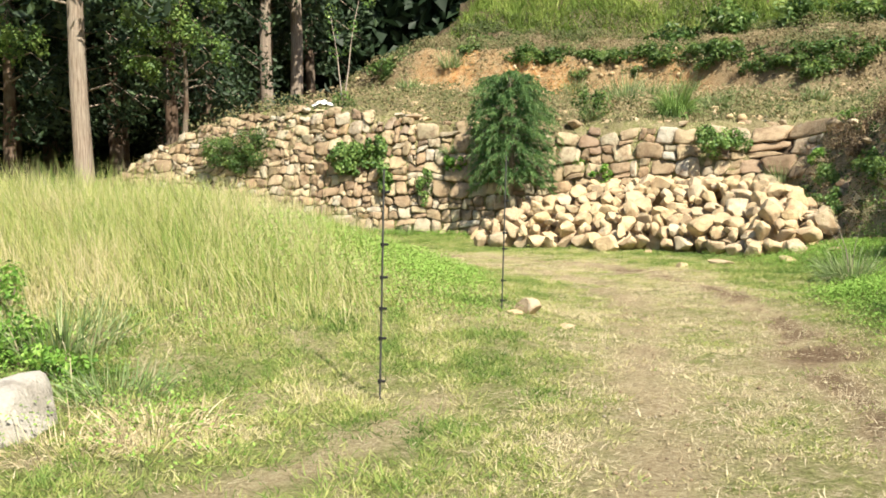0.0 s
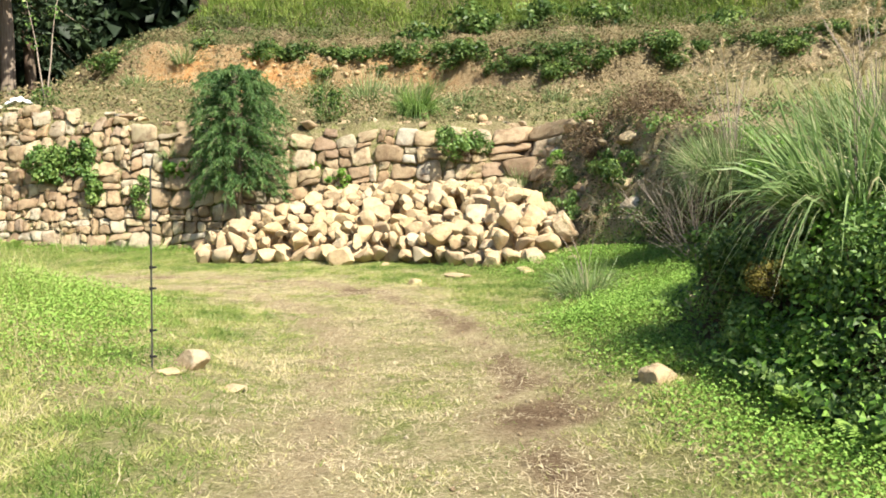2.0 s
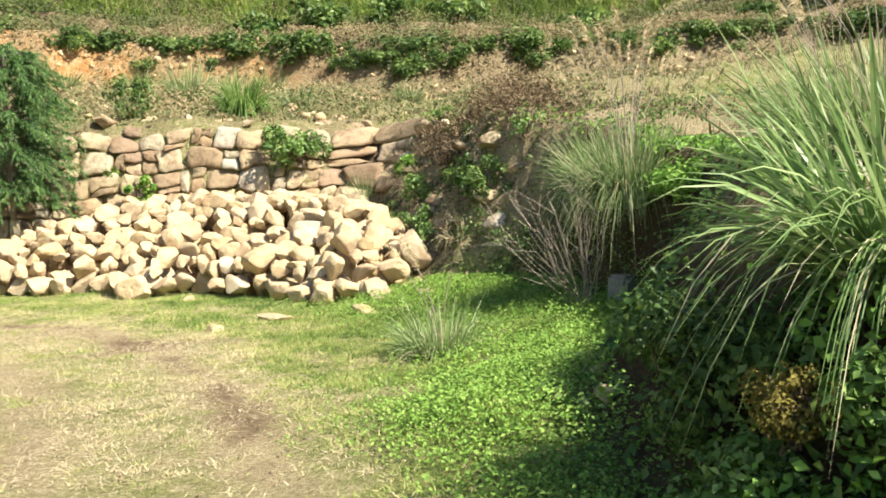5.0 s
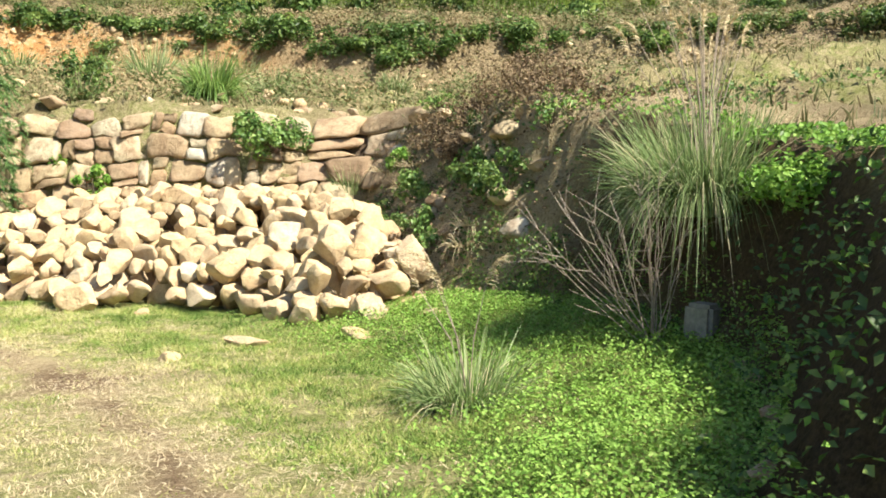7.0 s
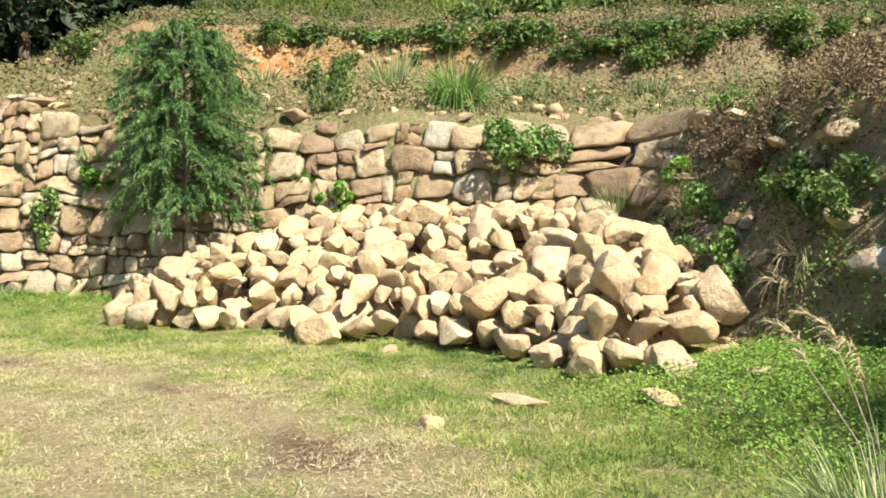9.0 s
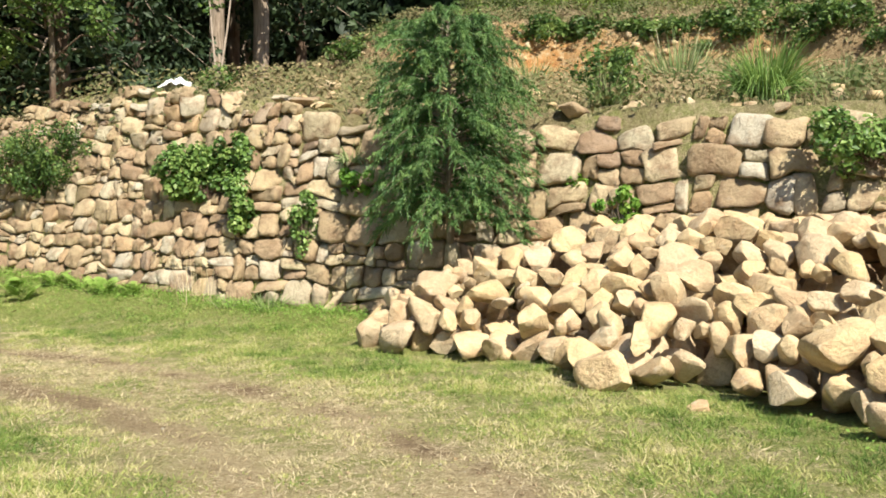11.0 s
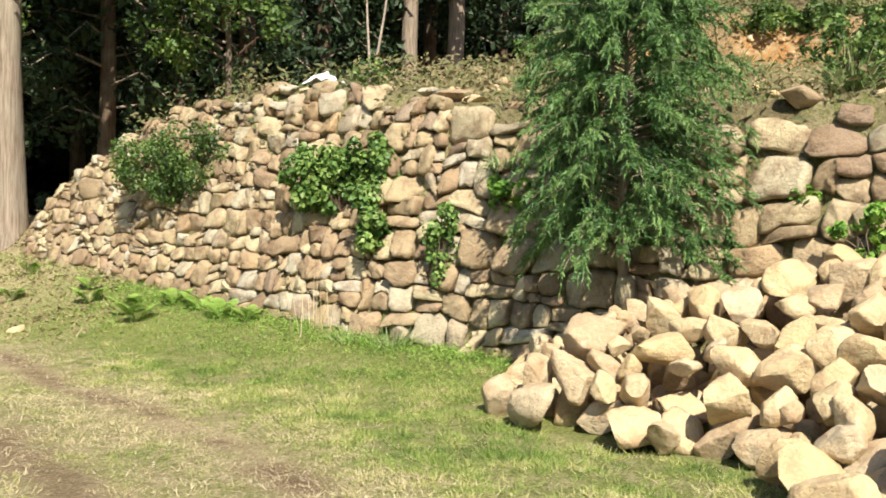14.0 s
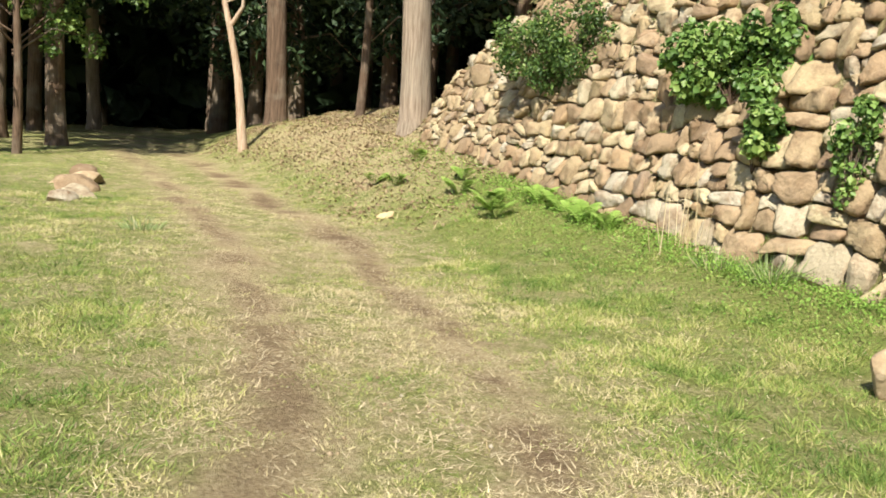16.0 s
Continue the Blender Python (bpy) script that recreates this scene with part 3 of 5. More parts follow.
def build_heap():
    """Boulders in layers, the lower ones hidden by the upper, the few largest set first."""
    rng = np.random.default_rng(11)
    big = [(6.8, 19.75, 1.55, 0.24), (7.2, 17.35, 0.92, 0.21), (5.35, 19.1, 0.82, 0.21), (6.35, 16.6, 0.42, 0.19), (3.6, 20.15, 0.40, 0.20), (1.6, 23.2, 0.62, 0.18), (6.75, 18.35, 1.12, 0.24), (5.7, 21.7, 1.45, 0.25), (1.3, 22.9, 0.38, 0.21), (5.75, 17.05, 0.38, 0.19), (2.6, 22.0, 0.42, 0.20), (4.5, 21.6, 1.35, 0.22)]
    placed = [(*q, True) for q in big]
    for level, share in ((0.0, 0.95), (0.45, 1.0), (1.0, 0.80)):
        layer = [(x, y, r * 0.9) for x, y, z, r in big] if level == 1.0 else []
        for k in range(6500):
            x, y = rng.uniform(0.75, 8.3), rng.uniform(16.5, 23.8)
            d, h = heap_height(x, y)
            s, w = nearest(np.array(x), np.array(y), FOOT)
            if d < 0.12 or s > 0.12 + 0.3 * h or (level < 1 and h * level < 0.32 and level > 0) or (level == 1.0 and h < 0.3):
                continue
            q = rng.random()
            r = rng.uniform(0.075, 0.12) if q < 0.35 and level == 1.0 and k > 1200 else rng.uniform(0.13, 0.205) if q < 0.86 else rng.uniform(0.21, 0.27)
            if d < 0.3:
                r = min(r, 0.22)
            if any(math.hypot(x - a, y - b) < (r + q) * share for a, b, q in layer):
                continue
            layer.append((x, y, r))
            z = float(yard(x, y)) + 0.1 + max(r * 0.45, float(h) * level)
            placed.append((x, y, z, r, level == 1.0 and r > 0.1 or level == 0.0 and d < 0.55))
    under = []
    for x, y, z, r, seen in placed:
        if seen:
            boulder(x, y, z, r * 1.22, rng)
            continue
        me = BOULDERS[int(rng.integers(len(BOULDERS)))]
        turn = np.array(pose(0, 0, 0, *rng.uniform(0, 360, 3)))[:3, :3]
        v = np.array([q.co[:] for q in me.vertices]) @ turn.T * r * 1.22 + np.array([x, y, z])
        under.append((v, np.array([p.vertices[:] for p in me.polygons])))
    tagged(soup("buried_boulders", *merge(under), HEAP_STONE, smooth=True), "pale tan boulders deep inside the heap", "boulders", kind="stuff")


# ---- plants ----
def foliage(name, lobes, n, size, mat, parent, rng, upward=0.35, aspect=1.7, shell=0.55, label=""):
    """Leaves over the outsides of many small lobes (x, y, z, radius)."""
    lobes = np.asarray(lobes, float)
    k = rng.choice(len(lobes), n, p=lobes[:, 3] ** 2 / np.sum(lobes[:, 3] ** 2))
    d = unit(rng.normal(size=(n, 3)))
    r = lobes[k, 3] * (shell + (1 - shell) * rng.random(n) ** 0.5) * rng.uniform(0.85, 1.15, n)
    c = lobes[k, :3] + d * r[:, None]
    nor = d + np.array([0, 0, upward]) + rng.normal(0, 0.45, (n, 3))
    v, f, b = leaves(c, nor, size * rng.uniform(0.6, 1.35, n), aspect, rng)
    tint = np.clip(rng.normal(0.45, 0.22, n) + 0.15 * rng.normal(size=len(lobes))[k], 0, 1)
    ob = soup(name, v, f, mat, parent, tint[b])
    if label:
        ob["label"] = label
    return ob


def lobes_in(rx, ry, rz, count, rng, small=0.28, flat=0.0):
    d = unit(rng.normal(size=(count, 3))) * (rng.random((count, 1)) ** 0.4)
    c = d * np.array([rx, ry, rz])
    c[:, 2] += rz * 0.9
    c[:, 2] = np.maximum(c[:, 2], flat)
    rad = small * (rx + ry + rz) / 3 * rng.uniform(0.7, 1.5, count)
    return np.concatenate([c, rad[:, None]], 1)


def stems_to(lobes, rng, mat, parent, name="branchwork", thick=0.012, sides=4):
    bits = []
    for x, y, z, r in lobes:
        mid = np.array([x * 0.4, y * 0.4, z * 0.55]) + rng.normal(0, 0.05, 3)
        bits.append(tube([(0, 0, -0.05), mid, (x, y, z)], [thick, thick * 0.75, thick * 0.3], sides))
    return soup(name, *merge(bits), mat, parent)


def shrub(x, y, z, size, n, leaf, mat, seed, label, name="shrub", group="", lobe_count=22, small=0.28, aspect=1.7, category="shrub", hang=0.0):
    rng = np.random.default_rng(seed)
    ob = anchor(name, x, y, z, label, category, group)
    lobes = lobes_in(*size, lobe_count, rng, small)
    if hang:
        lobes[:, 2] -= hang * size[2]
    stems_to(lobes, rng, BROWN_SHADE_BARK, ob, thick=0.008)
    foliage("foliage", lobes, n, leaf, mat, ob, rng, aspect=aspect)
    return ob


def tussock(x, y, z, n, length, width, mat, seed, label, name="grass_clump", spread=0.5, droop=0.5, radius=0.15, group="", plumes=0, plume_height=1.0, dry=0.15, lean=(0, 0), plume_mat=None):
    """A clump of arching blades, with seed plumes on stalks where it has them."""
    rng = np.random.default_rng(seed)
    ob = anchor(name, x, y, z, label, "grass", group)
    a = rng.uniform(0, 2 * np.pi, n)
    q = radius * np.sqrt(rng.random(n))
    root = np.stack([q * np.cos(a), q * np.sin(a), np.full(n, -0.03)], -1)
    out = spread * rng.uniform(0.15, 1.25, n)
    way = unit(np.stack([np.cos(a) * out + lean[0], np.sin(a) * out + lean[1], np.ones(n)], -1) + rng.normal(0, 0.08, (n, 3)))
    L = length * rng.uniform(0.5, 1.1, n)
    v, f, b = ribbons(root, way, L, width * rng.uniform(0.6, 1.2, n), droop * rng.uniform(0.4, 1.3, n) * (0.4 + out), 5, rng)
    tint = np.clip(rng.normal(0.45, 0.2, n) + (rng.random(n) < dry) * 0.5, 0, 1)
    soup("tuft", v, f, mat, ob, tint[b])
    for k in range(plumes):
        a = rng.uniform(0, 2 * np.pi)
        o = rng.uniform(0.02, 0.50)
        h = plume_height * rng.uniform(0.75, 1.1)
        tip = np.array([math.cos(a) * o * h + lean[0] * h * 0.4, math.sin(a) * o * h + lean[1] * h * 0.4, h])
        mid = tip * np.array([0.35, 0.35, 0.55])
        st = soup("flower_stalk", *tube([(0, 0, 0), mid, tip], [0.005, 0.004, 0.002], 4), TWIG, ob)
        m = 70
        t = rng.random(m)
        bend = np.array([math.cos(a), math.sin(a), 0])
        p = tip + bend * (0.16 * t * t)[:, None] + np.array([0, 0, 0.30]) * t[:, None] * (1 - 0.35 * t)[:, None]
        w = unit(bend * 0.9 + np.array([0, 0, 0.7]) + rng.normal(0, 0.35, (m, 3)))
        v, f, b = ribbons(p, w, np.full(m, 0.11), np.full(m, 0.006), np.full(m, 0.5), 2, rng)
        soup("plume", v, f, plume_mat or STRAW, st, rng.random(m)[b])
    return ob


def fern(x, y, z, size, seed, label="bright green fern fronds by the wall foot"):
    rng = np.random.default_rng(seed)
    ob = anchor("fern", x, y, z, label, "fern", "ferns by the wall")
    for k in range(int(rng.integers(7, 11))):
        a = rng.uniform(0, 6.28)
        L = size * rng.uniform(0.7, 1.1)
        t = np.linspace(0, 1, 16)
        path = np.stack([np.cos(a) * L * 0.75 * t, np.sin(a) * L * 0.75 * t, L * (1.3 * t - 0.7 * t * t)], -1)
        side = np.array([-math.sin(a), math.cos(a), 0.0])
        root = np.repeat(path[1:], 2, 0)
        sg = np.tile([1, -1], 15)[:, None]
        way = unit(side * sg + np.array([math.cos(a), math.sin(a), 0.1]) * 0.5)
        LL = np.repeat(L * 0.34 * np.sin(np.pi * np.clip(t[1:] * 0.85 + 0.12, 0, 1)), 2)
        v, f, b = ribbons(root, way, LL, LL * 0.36, np.full(30, 0.15), 2, rng, np.tile([math.cos(a), math.sin(a), 0.25], (30, 1)))
        tint = np.clip(rng.normal(0.75, 0.15, 30), 0, 1)
        soup("frond", v, f, FERN, ob, tint[b])
    return ob


def cedar_sapling(x, y, z, height_m, width_m, seed):
    """A young cedar with drooping feathery sprays, rooted in the wall."""
    rng = np.random.default_rng(seed)
    ob = anchor("cedar_sapling", x, y, z, "bushy young green cedar growing out of the stone wall", "tree")
    soup("trunk", *tube([(0, 0.25, -0.2), (0, 0.0, 0.4), (0.03, -0.02, height_m * 0.55), (0.0, 0, height_m)], [0.06, 0.055, 0.03, 0.006], 8), BARK, ob)
    limbs, R, W, L, D, T = [], [], [], [], [], []
    for k in range(190):
        h = height_m * (0.04 + 0.94 * (k / 190) ** 0.95)
        frac = h / height_m
        reach = 0.5 * width_m * (max(0.0, 1 - abs((frac - 0.36) / 0.68) ** 2.2)) ** 0.60 * rng.uniform(0.68, 1.10) + 0.08
        a = k * 2.4 + rng.normal(0, 0.3)
        t = np.linspace(0, 1, 7)
        rise = 0.42 * reach
        pth = np.stack([np.cos(a) * reach * t, np.sin(a) * reach * t, h + rise * t - (0.25 + 0.5 * (1 - frac)) * reach * t ** 2.2], -1)
        limbs.append(tube(pth, np.linspace(0.011, 0.003, 7), 4))
        for q in range(32):
            tt = rng.uniform(0.25, 1.0)
            p = np.array([np.interp(tt, t, pth[:, c]) for c in range(3)])
            d = unit(np.array([math.cos(a), math.sin(a), 0.15]) + rng.normal(0, 0.6, 3))
            m = 22
            sl = rng.uniform(0.10, 0.20)
            u = np.linspace(0.05, 1, m)
            R.append(p + d * (u * sl)[:, None] - np.array([0, 0, 1.0]) * (0.7 * sl * u * u)[:, None])
            W.append(unit(d * 0.9 + np.array([0, 0, -0.35]) + rng.normal(0, 0.55, (m, 3))))
            L.append(np.full(m, rng.uniform(0.04, 0.07))), D.append(np.full(m, 0.35))
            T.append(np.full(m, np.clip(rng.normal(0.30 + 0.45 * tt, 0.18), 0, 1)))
    soup("branchwork", *merge(limbs), BARK, ob)
    R, W, L, D, T = (np.concatenate(q) for q in (R, W, L, D, T))
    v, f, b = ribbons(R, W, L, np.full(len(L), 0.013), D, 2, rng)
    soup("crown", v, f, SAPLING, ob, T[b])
    return ob


def forest_tree(seed, tall=21.0, girth=0.34, first=6.5, reach=3.0, bark=BARK, n=3900, leaf=0.46):
    """A tall forest cedar: bare flared trunk, limbs and a crown of hanging clumps."""
    rng = np.random.default_rng(seed)
    ob = anchor("cedar_tree", 0, 0, -80, "tall forest cedar with bare straight trunk", "tree", "cedars of the forest")
    hs = np.array([-0.5, 0.0, 0.35, 1.2, 4, 9, 15, tall])
    rs = girth * np.array([1.5, 1.32, 1.12, 1.0, 0.92, 0.75, 0.45, 0.05])
    wob = np.stack([0.08 * np.sin(hs * 0.5 + seed), 0.08 * np.cos(hs * 0.4 + seed), hs], -1)
    v, f = tube(wob, rs, 14)
    th = np.arctan2(v[:, 1], v[:, 0])
    bump_ = 1 + 0.05 * np.sin(5 * th + seed) + 0.03 * np.sin(11 * th + 2 * seed)
    v[:, :2] *= bump_[:, None]
    soup("trunk", v, f, bark, ob, smooth=True)
    limbs, lobes = [], []
    for k in range(46):
        h = first + (tall - first) * (k / 46) ** 0.95
        r = reach * (1 - ((h - first) / (tall - first)) ** 1.6) * rng.uniform(0.6, 1.1) + 0.3
        a = k * 2.4 + rng.normal(0, 0.4)
        tip = np.array([math.cos(a) * r, math.sin(a) * r, h - 0.25 * r])
        limbs.append(tube([(0, 0, h), (tip[0] * 0.5, tip[1] * 0.5, h + 0.12 * r), tip], [0.05, 0.035, 0.01], 5))
        for q in (0.45, 0.75, 1.0):
            lobes.append((tip[0] * q, tip[1] * q, h - 0.2 * r * q, rng.uniform(0.5, 0.95)))
    soup("branchwork", *merge(limbs), BARK, ob)
    foliage("crown", lobes, n, leaf, FOREST_SHADE, ob, rng, 0.1, 2.2, 0.2)
    return ob


# ---- scattered cover ----
def scatter(n, x0, x1, y0, y1, rng):
    return rng.uniform(x0, x1, n), rng.uniform(y0, y1, n)


def lawn():
    """Short grass in small tufts over the yard, thin and dry on the worn track, with straw lying between."""
    rng = np.random.default_rng(21)
    xa, ya = scatter(70000, -12, 8.2, 1.5, 27.5, rng)
    xb, yb = scatter(90000, -4, 7.6, 2.0, 24, rng)
    xc, yc = scatter(9000, -24, -8, 19, 31, rng)
    cx, cy = np.concatenate([xa, xb, xc]), np.concatenate([ya, yb, yc])
    s, w = nearest(cx, cy, FOOT)
    dirt, green, _, duff_shade = cover(cx, cy)
    t, _ = nearest(cx, cy, TRACK)
    worn = ease(2.0 - np.abs(t), 0, 1.3)
    clump = ease(fbm(cx, cy, 3.0, 3), 0.32, 0.66)
    d, _ = heap_height(cx, cy)
    keep = (s < 0.0) & (rng.random(len(cx)) < (1 - 0.92 * dirt) * (0.10 + 0.90 * clump) * (1 - 0.4 * worn) * (1 - 0.85 * ease(7.0 - w, 0, 1.2) * ease(s, -2.4, -1.2))) & (duff_shade < 0.4) & (d < 0.1)
    cx, cy, green, worn = (a[keep] for a in (cx, cy, green, worn))
    big = rng.random(len(cx)) ** 3
    per = (6 + 7 * rng.random(len(cx)) + 6 * big).astype(int)
    k = np.repeat(np.arange(len(cx)), per)
    n = len(k)
    rad = 0.025 + 0.05 * big[k]
    ox, oy = rng.normal(0, 1, n) * rad, rng.normal(0, 1, n) * rad
    x, y = cx[k] + ox, cy[k] + oy
    z = height(x, y)
    way = unit(np.stack([ox / rad * 0.5 + rng.normal(0, 0.45, n), oy / rad * 0.5 + rng.normal(0, 0.45, n), np.ones(n)], -1))
    L = rng.uniform(0.03, 0.085, n) * (1.1 - 0.5 * worn[k]) * (0.8 + 1.1 * big[k])
    v, f, b = ribbons(np.stack([x, y, z - 0.004], -1), way, L, rng.uniform(0.005, 0.010, n), np.full(n, 0.25), 1, rng)
    dry = 0.55 * fbm(x, y, 1.3, 31, 3) + 0.45 * fbm(x, y, 4.5, 37, 3)
    tuft = rng.normal(0, 0.13, len(cx))
    tint = np.clip(0.50 + 0.30 * worn[k] - 0.24 * green[k] + 1.9 * (dry - 0.5) + tuft[k] + rng.normal(0, 0.12, n), 0, 1)
    tagged(soup("lawn_grass", v, f, GRASS, None, tint[b]), "short sun-bleached grass of the yard", "grass", kind="stuff")
    x, y = scatter(260000, -8, 6.5, 2.0, 25, rng)
    t, _ = nearest(x, y, TRACK)
    s, w = nearest(x, y, FOOT)
    keep = (s < -0.6) & (heap_height(x, y)[0] < 0) & (rng.random(len(x)) < (0.14 + 0.8 * ease(2.0 - np.abs(t), 0, 1.0)) * ease(fbm(x, y, 1.9, 51), 0.30, 0.62))
    x, y = x[keep], y[keep]
    n = len(x)
    way = unit(np.stack([rng.normal(0, 1, n), rng.normal(0, 1, n), rng.uniform(0.05, 0.35, n)], -1))
    v, f, b = ribbons(np.stack([x, y, height(x, y) + 0.006], -1), way, rng.uniform(0.04, 0.13, n), rng.uniform(0.004, 0.008, n), np.full(n, 0.15), 1, rng, unit(np.cross(way, np.array([0, 0, 1.0]))))
    tagged(soup("straw_litter", v, f, STRAW, None, np.clip(rng.normal(0.65, 0.3, n), 0, 1)[b]), "dry cut straw lying on the track", "straw", kind="stuff")


def tall_grass():
    rng = np.random.default_rng(22)
    x, y = scatter(230000, -12, 1.2, 5.5, 17.5, rng)
    t, _ = nearest(x, y, TRACK)
    mound = ease(0.4 - x, 0, 2.0) * ease(y, 7.0, 9.5) * ease(17.0 - y, 0, 1.5)
    keep = (rng.random(len(x)) < mound * (0.45 + 0.55 * (ease(fbm(x, y, 1.6, 6), 0.2, 0.7))))
    x, y, mound = x[keep], y[keep], mound[keep]
    n = len(x)
    way = unit(np.stack([rng.normal(-0.12, 0.28, n), rng.normal(0, 0.28, n), np.ones(n)], -1))
    L = rng.uniform(0.2, 0.75, n) * (0.35 + 0.75 * mound) * (1 + 0.25 * ease(-x, 1, 6))
    v, f, b = ribbons(np.stack([x, y, height(x, y) - 0.01], -1), way, L, rng.uniform(0.0035, 0.008, n), rng.uniform(0.1, 0.7, n), 3, rng)
    tint = np.clip(0.58 + 0.9 * (fbm(x, y, 0.8, 2) - 0.5) + rng.normal(0, 0.2, n), 0, 1)
    tagged(soup("tall_grass", v, f, GRASS, None, tint[b]), "tall yellow-green meadow grass on the mound", "grass", kind="stuff")


def broadleaf_cover():
    """Low leafy weeds along the wall's foot, beside the bank and among the grass."""
    rng = np.random.default_rng(23)
    x, y = scatter(1700000, -11, 8.6, 3, 29, rng)
    s, w = nearest(x, y, FOOT)
    d, _ = heap_height(x, y)
    right = ease(w, 13.5, 15.0)
    side = ease(w, 19.5, 20.8)
    near = ease(s, -2.5 + 0.6 * (1 - right) + 1.3 * side, -0.9 + 0.5 * side) * (0.16 + 0.84 * right) * (1 - 0.75 * ease(w, 18.0, 19.5) * ease(-s, 0.9, 1.5))
    weeds = ease(0.9 - x, 0, 1.2) * ease(y, 8.0, 10) * ease(15.5 - y, 0, 2) * ease(x, -3.5, -1.5) * 0.7
    weeds = np.maximum(weeds, 0.3 * ease(-0.9 - x, 0, 0.8) * ease(y, 4.6, 5.6) * ease(9.0 - y, 0, 1.5) * ease(fbm(x, y, 1.1, 71), 0.42, 0.6))
    strip = np.exp(-((s + 0.35) / 0.35) ** 2) * (w > 6.3) * (w < 10.4) * 0.8
    keep = (s < 0.15) & (d < -0.05) & (np.hypot(x - 4.0, y - 7.9) > 0.3) & (rng.random(len(x)) < np.maximum(np.maximum(near, weeds), strip) * (0.6 + 0.4 * (ease(fbm(x, y, 2.4, 8), 0.25, 0.7))))
    x, y, weeds = x[keep], y[keep], weeds[keep]
    n = len(x)
    h = rng.uniform(0.02, 0.12, n) + 0.35 * weeds * rng.random(n)
    c = np.stack([x, y, height(x, y) + h], -1)
    nor = np.stack([rng.normal(0, 0.5, n), rng.normal(0, 0.5, n), np.ones(n)], -1)
    v, f, b = leaves(c, nor, rng.uniform(0.016, 0.036, n), 1.5, rng)
    tint = np.clip(rng.normal(0.68, 0.18, n) + 1.2 * (h - 0.07), 0, 1)
    tagged(soup("ground_cover", v, f, WEED, None, tint[b]), "bright green leafy weeds covering the ground", "weeds", kind="stuff")


def bank_cover():
    """Leaves over the earth bank beside the yard: a green fringe on its lip, creepers with painted sun patches on its
    nose, withered plants on the slump.
    """
    rng = np.random.default_rng(24)
    x, y = scatter(520000, 3.2, 11, 1, 22.5, rng)
    s, w = nearest(x, y, FOOT)
    run = np.interp(w, np.arange(len(RUN)), RUN)
    nose = ease(w, 21.2, 21.9)
    face = ease(w, 15.2, 16.2) * (1 - nose)
    slump = ease(w, 11.6, 12.5) * ease(16.4 - w, 0, 1.0)
    lip = ease(s, run - 0.15, run + 0.05) * ease(run + 0.6 - s, 0, 0.3)
    clumps = ease(fbm(x, y, 1.9, 4), 0.28, 0.66)
    dens = np.maximum(nose * 0.8 * ease(run + 1.3 - s, 0, 0.5), np.maximum(slump * 0.30, np.maximum(lip * ease(w, 15.5, 17.0) * (0.6 - 0.4 * ease(w, 18.6, 19.6)), face * np.where(s < run, 0.12, 0.0)))) * (0.2 + 0.8 * clumps)
    keep = (s > -0.2) & (s < 3.2) & (rng.random(len(x)) < dens)
    x, y, s, slump, lip, nose = (a[keep] for a in (x, y, s, slump, lip, nose))
    n = len(x)
    out = rng.uniform(0.0, 0.32, n) * (1 - 0.6 * slump) * (0.35 + 0.65 * nose)
    c = np.stack([x - out * 0.6, y + out * 0.15, height(x, y) + out * 0.8 + 0.02], -1)
    nor = np.stack([rng.normal(-0.35, 0.5, n), rng.normal(-0.1, 0.5, n), rng.uniform(0.3, 1.0, n)], -1)
    v, f, b = leaves(c, nor, rng.uniform(0.03, 0.08, n), 1.6, rng)
    brown = rng.random(n) < 0.6 * slump
    # the nose term paints sunlit patches with brighter leaves
    light = ~brown & (rng.random(n) < 0.15 + 0.7 * lip + 0.7 * nose * ease(fbm(x, y, 3.4, 14), 0.4, 0.6))
    tint = np.clip(rng.normal(0.45, 0.22, n), 0, 1)
    for nm, m, mat, lab in (("bank_leaves", ~brown & ~light, SHRUB, "dark green creepers over the earth bank"), ("lip_weeds", light, WEED, "bright green weeds on the bank's lip, and leaves brightened as sunlit on its nose"), ("bank_litter", brown, BRUSH, "withered brown plants over the slumped bank")):
        idx = np.where(m)[0]
        vv = v.reshape(-1, 4, 3)[idx].reshape(-1, 3)
        ff = f.reshape(-1, 2, 3)[:len(idx)].reshape(-1, 3)
        tagged(soup(nm, vv, ff, mat, None, np.repeat(tint[idx], 4)), lab, "plants", kind="stuff")


